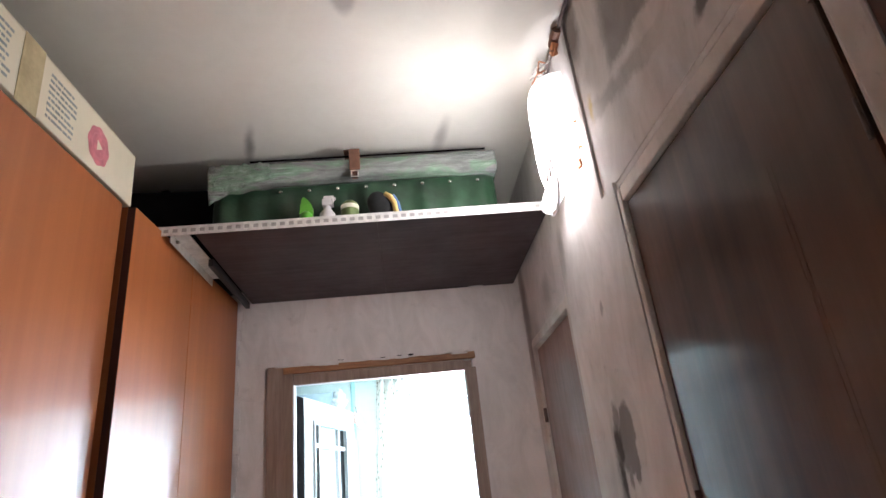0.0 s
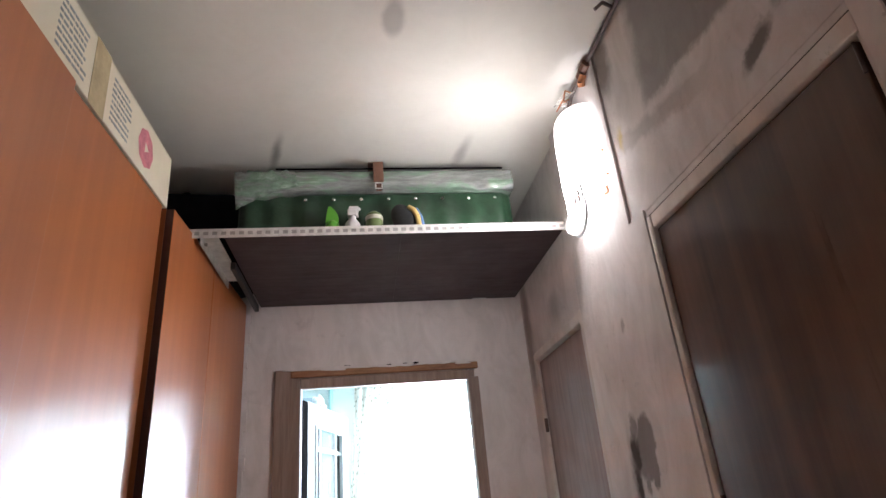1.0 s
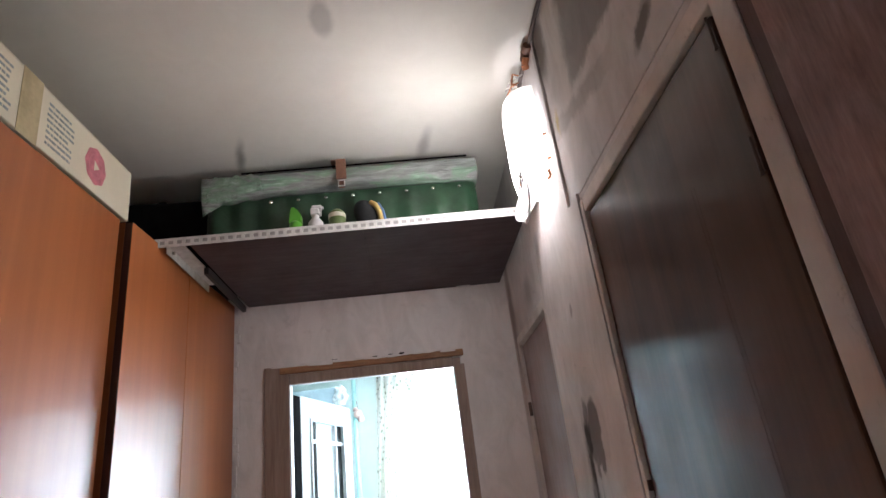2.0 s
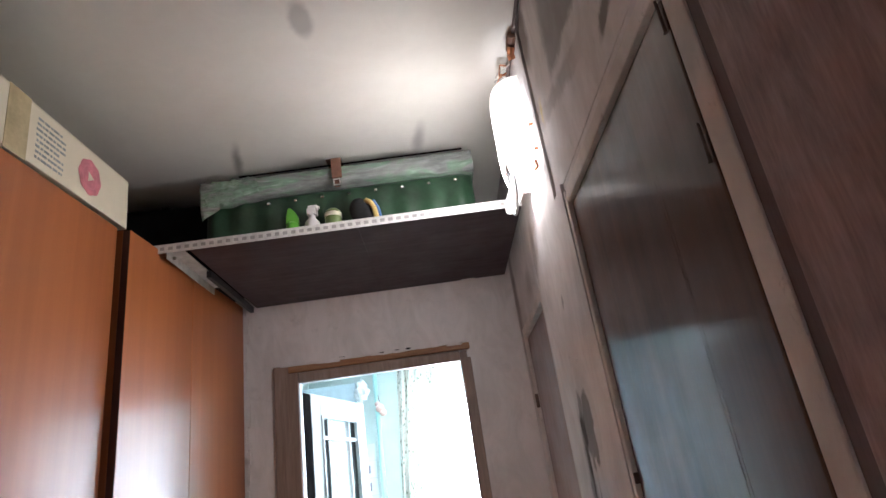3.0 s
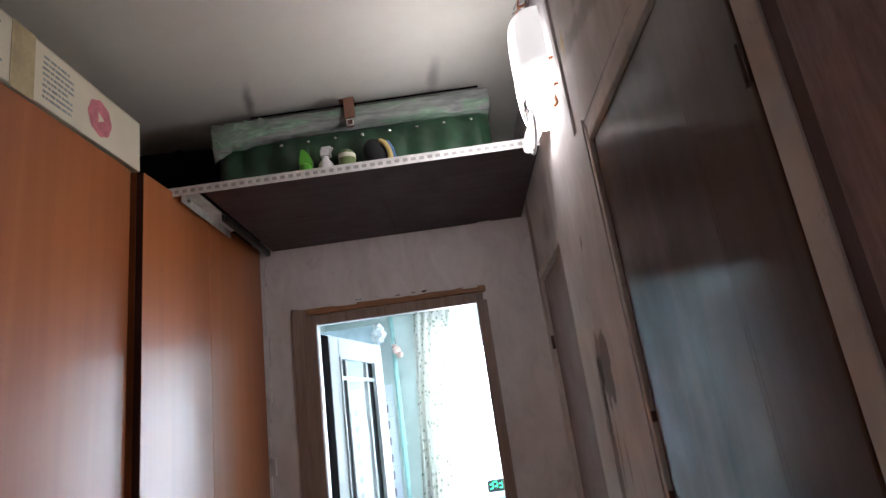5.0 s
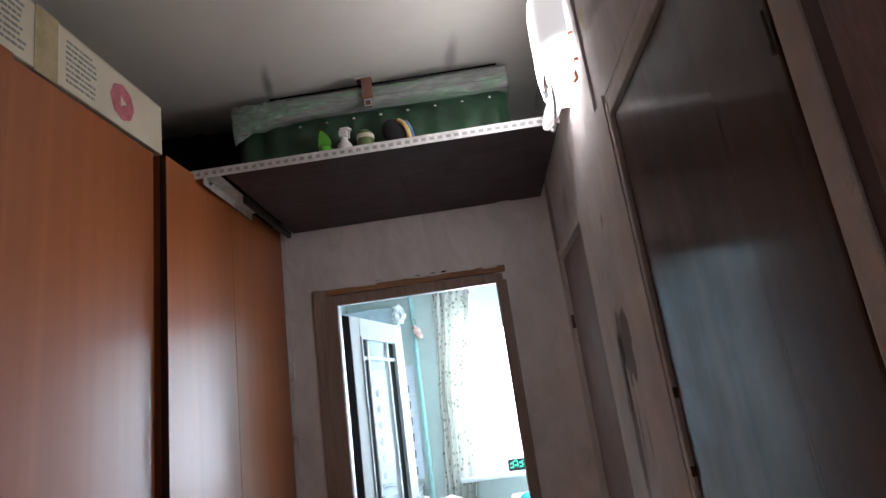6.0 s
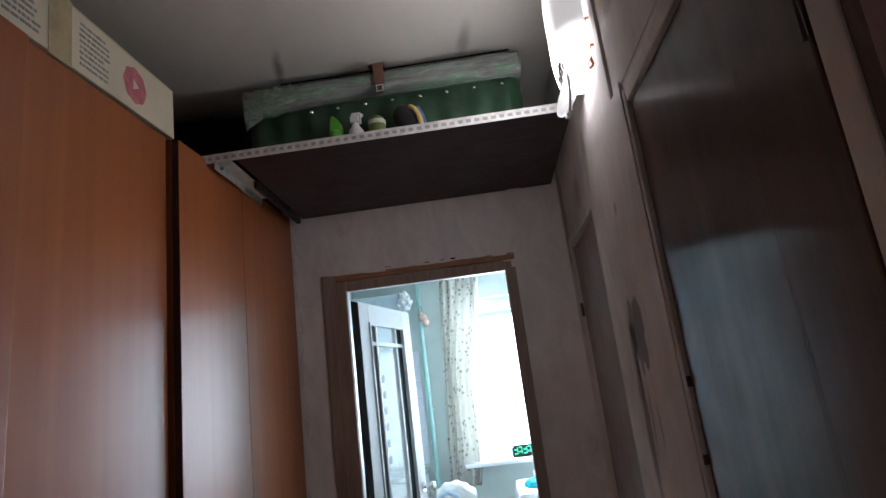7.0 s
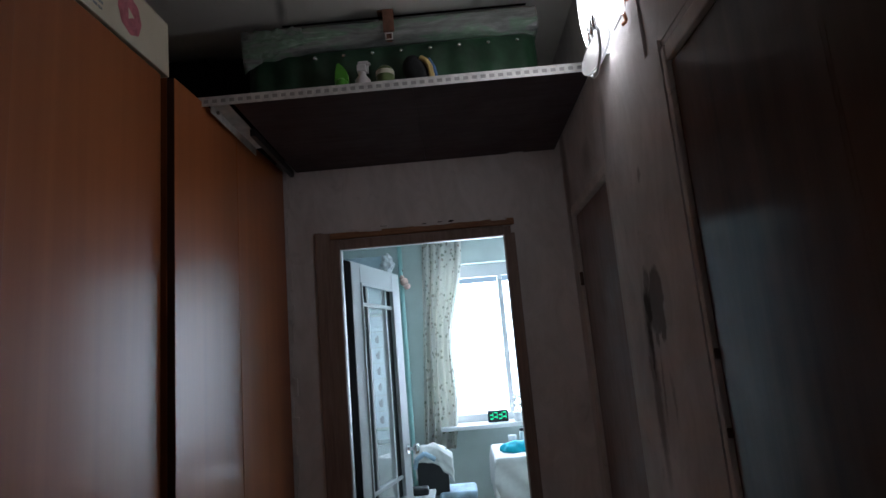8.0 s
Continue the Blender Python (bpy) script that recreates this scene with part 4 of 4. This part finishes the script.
def curtain():
    c = thing("curtain", "long white curtain with small green and brown flowers", "curtain", at=(0.09, KY - 0.10, 0))
    bm = bmesh.new()
    n, m = 90, 16
    grid = []
    for j in range(m + 1):
        f = j / m
        z = 0.70 + 1.95 * f
        x0 = -0.275 + 0.115 * f
        x1 = 0.02 + 0.19 * f ** 1.5 + (0.03 * math.sin(f * 9))
        row = []
        for i in range(n + 1):
            u = i / n
            row.append((x0 + (x1 - x0) * u + 0.006 * math.sin(u * 31 + f * 2), 0.030 * math.sin(u * 2 * math.pi * 5 + 0.8 * math.sin(f * 3)) * (0.75 + 0.4 * math.sin(u * 7)), z))
        grid.append(row)
    vs = [[bm.verts.new(p) for p in r] for r in grid]
    for a, b in zip(vs, vs[1:]):
        for i in range(n):
            bm.faces.new((a[i], a[i + 1], b[i + 1], b[i]))
    ob = part("cloth", bm, CURTAIN, c, "", True)
    so = ob.modifiers.new("thickness", "SOLIDIFY")
    so.thickness = 0.002
    part("rod", cyl((-0.45, 0.0, 2.66), (1.5, 0.0, 2.66), 0.010, 12), WHITE_METAL, c)
    return c


curtain()

pipe = thing("heating_pipe", "vertical mint-painted heating pipe by the window wall", "pipe", at=(-0.292, KY - 0.06, 0))
part("pipe", cyl((0, 0, 0), (0, 0, CZ), 0.022, 18), MINT_PIPE, pipe, "", True)
part("bracket", box((-0.03, -0.004, 1.4), (0.03, 0.06, 1.42), 0.003), MINT_PIPE, pipe)
toy = thing("hanging_toy", "small peach-coloured cloth ornament hanging on the pipe", "ornament", at=(-0.262, KY - 0.10, 2.28))
bm = bmesh.new()
for (x, z, r) in ((0, 0, 0.042), (0.025, -0.045, 0.034), (-0.02, 0.04, 0.026)):
    bmesh.ops.create_icosphere(bm, subdivisions=2, radius=r, matrix=Matrix.Translation((x, 0, z)))
part("body", bm, plain("peach_cloth", (0.72, 0.50, 0.42), 0.9), toy, "", True)
part("loop", tube([(0, 0.0, 0.06), (-0.01, 0.02, 0.12), (-0.03, 0.04, 0.14)], 0.003, 6), STRAP, toy)

# tiled back of the cooking corner, seen through the door's glass
tiles = structure("tile_backing", box((-0.93, KY - 0.008, 0.92), (-0.36, KY - 0.001, 1.98)), FILLER, "grout bed of the tiled kitchen wall", "wall")
tile_me = mesh_of("tile", box((0.002, -0.006, 0.002), (0.148, 0, 0.148), 0.002), TILE)
print_me = mesh_of("tile_print", smear("y", 0, 0.075, 0.075, 0.022, 0.030, 0.0075, 6, 20, 0.5), PRINT)
for i in range(4):
    for j in range(7):
        t = new("tile", tile_me)
        t.parent = tiles
        t.location = (-0.95 + 0.15 * i, KY - 0.008, 0.925 + 0.15 * j)
        if j < 6:
            q = new("tile_print", print_me)
            q.parent = t

unit = thing("kitchen_cabinet", "white base cabinet with a grey worktop in the corner", "cabinet", at=(-0.93, 5.42, 0))
part("body", box((0, 0.02, 0.08), (0.55, 0.56, 0.86), 0.003), WHITE_PAINT, unit)
dr = part("door", box((0.004, 0, 0.10), (0.546, 0.018, 0.85), 0.004), WHITE_PAINT, unit)
part("handle", cyl((0.50, -0.02, 0.60), (0.50, -0.02, 0.74), 0.006, 10), CHROME, dr)
part("plinth", box((0.02, 0.06, 0), (0.53, 0.5, 0.08)), DARK, unit)
part("worktop", box((-0.005, -0.02, 0.862), (0.565, 0.565, 0.90), 0.005), plain("grey_worktop", (0.30, 0.33, 0.35), 0.4), unit)
wc = thing("wall_cabinet", "grey-blue wall cabinet near the ceiling", "cabinet", at=(-0.93, 5.60, 2.00))
part("body", box((0, 0.02, 0), (0.50, 0.39, 0.50), 0.003), plain("grey_blue_laminate", (0.30, 0.38, 0.42), 0.4), wc)
part("door", box((0.003, 0, 0.003), (0.497, 0.018, 0.497), 0.003), bpy.data.materials["grey_blue_laminate"], wc)
pb = thing("plastic_bag", "crumpled white plastic bag hanging from the wall cabinet", "bag", at=(-0.385, 5.62, 2.40))
bm = bmesh.new()
bmesh.ops.create_icosphere(bm, subdivisions=4, radius=0.066)
for v in bm.verts:
    v.co.z *= 1.7 if v.co.z > 0 else 1.1
    v.co.x *= 1 - 2.2 * max(0, v.co.z)
    v.co *= 1 + 0.42 * noise.noise(v.co * 30) + 0.12 * noise.noise(v.co * 75)
part("bag", bm, plain("cloudy_plastic", (0.50, 0.53, 0.53), 0.35, 0.0, 0.3, 25), pb, "", True)


def kitchen_table():
    t = thing("table", "kitchen table by the window", "table", at=(0.42, 4.93, 0))
    part("tabletop", box((0, 0, 0.715), (0.95, 0.72, 0.745), 0.004), WHITE_PAINT, t)
    for x in (0.05, 0.86):
        for y in (0.05, 0.63):
            part("leg", box((x, y, 0), (x + 0.04, y + 0.04, 0.715), 0.004), WHITE_PAINT, t)
    c = thing("tablecloth", "white tablecloth hanging over the table edges", "tablecloth", at=(0.42, 4.93, 0.7475))
    bm = bmesh.new()
    nx, ny = 48, 40
    vs = []
    for i in range(nx + 1):
        row = []
        for j in range(ny + 1):
            u, v = -0.30 + 1.55 * i / nx, -0.30 + 1.32 * j / ny
            ox, oy = max(0, -u, u - 0.95), max(0, -v, v - 0.72)
            drop = max(ox, oy)
            wave = 0.016 * math.sin((u + v) * 26) * min(1, drop / 0.1)
            x = min(max(u, -0.006), 0.956) + (math.copysign(1, u - 0.4) * (wave + 0.04 * ox) if ox > 0 else 0)
            y = min(max(v, -0.006), 0.726) + (math.copysign(1, v - 0.4) * (wave + 0.04 * oy) if oy > 0 else 0)
            row.append(bm.verts.new((x, y, -drop if drop > 0 else 0.001)))
        vs.append(row)
    for a, b in zip(vs, vs[1:]):
        for j in range(ny):
            bm.faces.new((a[j], a[j + 1], b[j + 1], b[j]))
    ob = part("cloth", bm, CLOTH_WHITE, c, "", True)
    so = ob.modifiers.new("thickness", "SOLIDIFY")
    so.thickness, so.offset = 0.002, 1
    k = thing("folded_towel", "crumpled bright cyan towel on the table", "towel", at=(0.62, 5.22, 0.751))
    bm = bmesh.new()
    bmesh.ops.create_icosphere(bm, subdivisions=4, radius=1)
    for v in bm.verts:
        v.co = Vector((v.co.x * 0.15, v.co.y * 0.11, max(0, v.co.z) * 0.075))
        v.co *= 1 + 0.25 * noise.noise(v.co * 16)
        v.co.z = max(0, v.co.z)
    part("towel", bm, CLOTH_CYAN, k, "", True)
    j = thing("jar", "clear glass jar with a dark lid on the table", "jar", at=(0.70, 5.48, 0.751))
    part("body", lathe([(0.036, 0), (0.04, 0.005), (0.04, 0.10), (0.032, 0.115)], (0, 0, 0)), WHITE_PAINT, j, "", True)
    part("lid", lathe([(0.035, 0.115), (0.036, 0.118), (0.036, 0.135), (0.03, 0.137)], (0, 0, 0)), BLACK_PAINT, j, "", True)
    b = thing("cup", "small white cup on the table", "cup", at=(0.60, 5.50, 0.751))
    part("body", lathe([(0.024, 0), (0.030, 0.003), (0.036, 0.08), (0.034, 0.081)], (0, 0, 0)), WHITE_PAINT, b, "", True)


kitchen_table()


def chair():
    c = thing("chair", "black chair with a jacket over its back", "chair", at=(0.02, 5.02, 0))
    part("seat", box((-0.18, -0.02, 0.43), (0.22, 0.38, 0.46), 0.012), BLACK_PAINT, c)
    for x in (-0.16, 0.17):
        part("leg", box((x, 0.32, 0), (x + 0.03, 0.35, 0.43), 0.004), BLACK_PAINT, c)
        part("leg", box((x, 0.0, 0), (x + 0.03, 0.03, 0.43), 0.004), BLACK_PAINT, c)
    for x in (-0.17, -0.03):
        part("back_post", box((x, 0.0, 0.46), (x + 0.028, 0.028, 0.84), 0.004), BLACK_PAINT, c)
    part("backrest", box((-0.21, -0.004, 0.50), (0.03, 0.020, 0.84), 0.008), BLACK_PAINT, c)
    k = thing("cushion", "pale blue patterned cushion on the chair", "cushion", at=(0.10, 5.14, 0.462))
    bm = box((-0.13, -0.16, 0), (0.16, 0.16, 0.06), 0.025)
    part("cover", bm, CLOTH_BLUE, k, "", True)
    j = thing("jacket", "white and pale blue jacket draped over the chair back", "jacket", at=(-0.06, 5.035, 0.62))
    bm = bmesh.new()
    n, m = 30, 30
    vs = []
    for i in range(n + 1):
        u = i / n
        row = []
        for q in range(m + 1):
            s = -1 + 2 * q / m
            x = -0.150 + 0.30 * u
            top = 0.27 - 0.10 * max(0, u - 0.55) ** 1.3 * 2.4 - 0.05 * (1 - u) ** 4
            yy = 0.085 * math.tanh(s * 3) + 0.012 * noise.noise((u * 6, s * 5, 2))
            zz = top - (0.24 if s > 0 else 0.09 + 0.10 * u) * abs(s) ** 1.7 + 0.012 * noise.noise((u * 7, s * 6, 9))
            row.append(bm.verts.new((x + 0.01 * noise.noise((u * 4, s * 4, 5)), yy, zz)))
        vs.append(row)
    for a, b in zip(vs, vs[1:]):
        for q in range(m):
            bm.faces.new((a[q], a[q + 1], b[q + 1], b[q]))
    ob = part("cloth", bm, CLOTH_WHITE, j, "", True)
    so = ob.modifiers.new("thickness", "SOLIDIFY")
    so.thickness = 0.012
    part("collar", tube([(-0.14, -0.09, 0.10), (-0.12, -0.10, 0.17), (-0.06, -0.11, 0.21), (0.02, -0.105, 0.16)], 0.018, 10), CLOTH_BLUE, j)
    s = thing("stool", "low white stool with a dark pouch on it", "stool", at=(-0.19, 4.62, 0))
    part("top", box((-0.13, -0.13, 0.585), (0.15, 0.13, 0.61), 0.006), WHITE_PAINT, s)
    for x in (-0.11, 0.11):
        for y in (-0.11, 0.09):
            part("leg", box((x, y, 0), (x + 0.025, y + 0.025, 0.585), 0.003), WHITE_PAINT, s)
    p = thing("pouch", "small dark zipped pouch lying on the stool", "pouch", at=(-0.16, 4.60, 0.611))
    part("body", box((-0.06, -0.05, 0), (0.08, 0.05, 0.05), 0.016), BLACK_PAINT, p, "", True)


chair()

clock = thing("led_clock", "black desk clock with a green lit display on the sill", "clock", at=(0.52, KY - 0.06, WZ0 + 0.003))
part("case", box((-0.095, 0, 0), (0.095, 0.04, 0.105), 0.006), BLACK_PAINT, clock)
for i, x in enumerate((-0.062, -0.022, 0.022, 0.060)):
    for z in ((0.045, 0.085) if i % 2 else (0.03, 0.065)):
        part("display_bar", box((x - 0.013, -0.0025, z - 0.005), (x + 0.013, -0.0005, z + 0.005)), GREEN_LED, clock)
    part("display_bar", box((x + 0.012, -0.0025, 0.03), (x + 0.017, -0.0005, 0.085)), GREEN_LED, clock)
pot = thing("flower_pot", "small white pot with white blossoms on the sill", "flower pot", at=(0.70, KY - 0.10, WZ0 + 0.003))
part("pot", lathe([(0.03, 0), (0.034, 0.003), (0.045, 0.08), (0.042, 0.081)], (0, 0, 0)), WHITE_PAINT, pot, "", True)
bm = bmesh.new()
rn = random.Random(6)
for i in range(26):
    bmesh.ops.create_icosphere(bm, subdivisions=1, radius=rn.uniform(0.010, 0.02), matrix=Matrix.Translation((rn.gauss(0, 0.03), rn.gauss(0, 0.025), 0.10 + rn.uniform(0, 0.14))))
part("blossom", bm, CLOTH_WHITE, pot)

# ---------------------------------------------------------------- outside
structure("ground", box((-400, KY + 1.5, -20.2), (400, 900, -20)), GRASS, "far green ground below the window", "ground")
trees = bmesh.new()
rn = random.Random(12)
for i in range(1500):
    x, y = rn.uniform(-30, 45), rn.uniform(60, 90)
    s = rn.uniform(0.6, 1.5)
    z = -14 + 11.0 * rn.random() ** 0.6 + 2.5 * math.sin(x * 0.35) 
    bmesh.ops.create_icosphere(trees, subdivisions=1, radius=s, matrix=Matrix.LocRotScale((x, y, z), Euler((rn.random() * 3, rn.random() * 3, 0)), (1, 0.8, 0.55)))
tagged(part("far_trees", trees, LEAF), "distant row of green treetops beyond the window", "trees", kind="stuff")
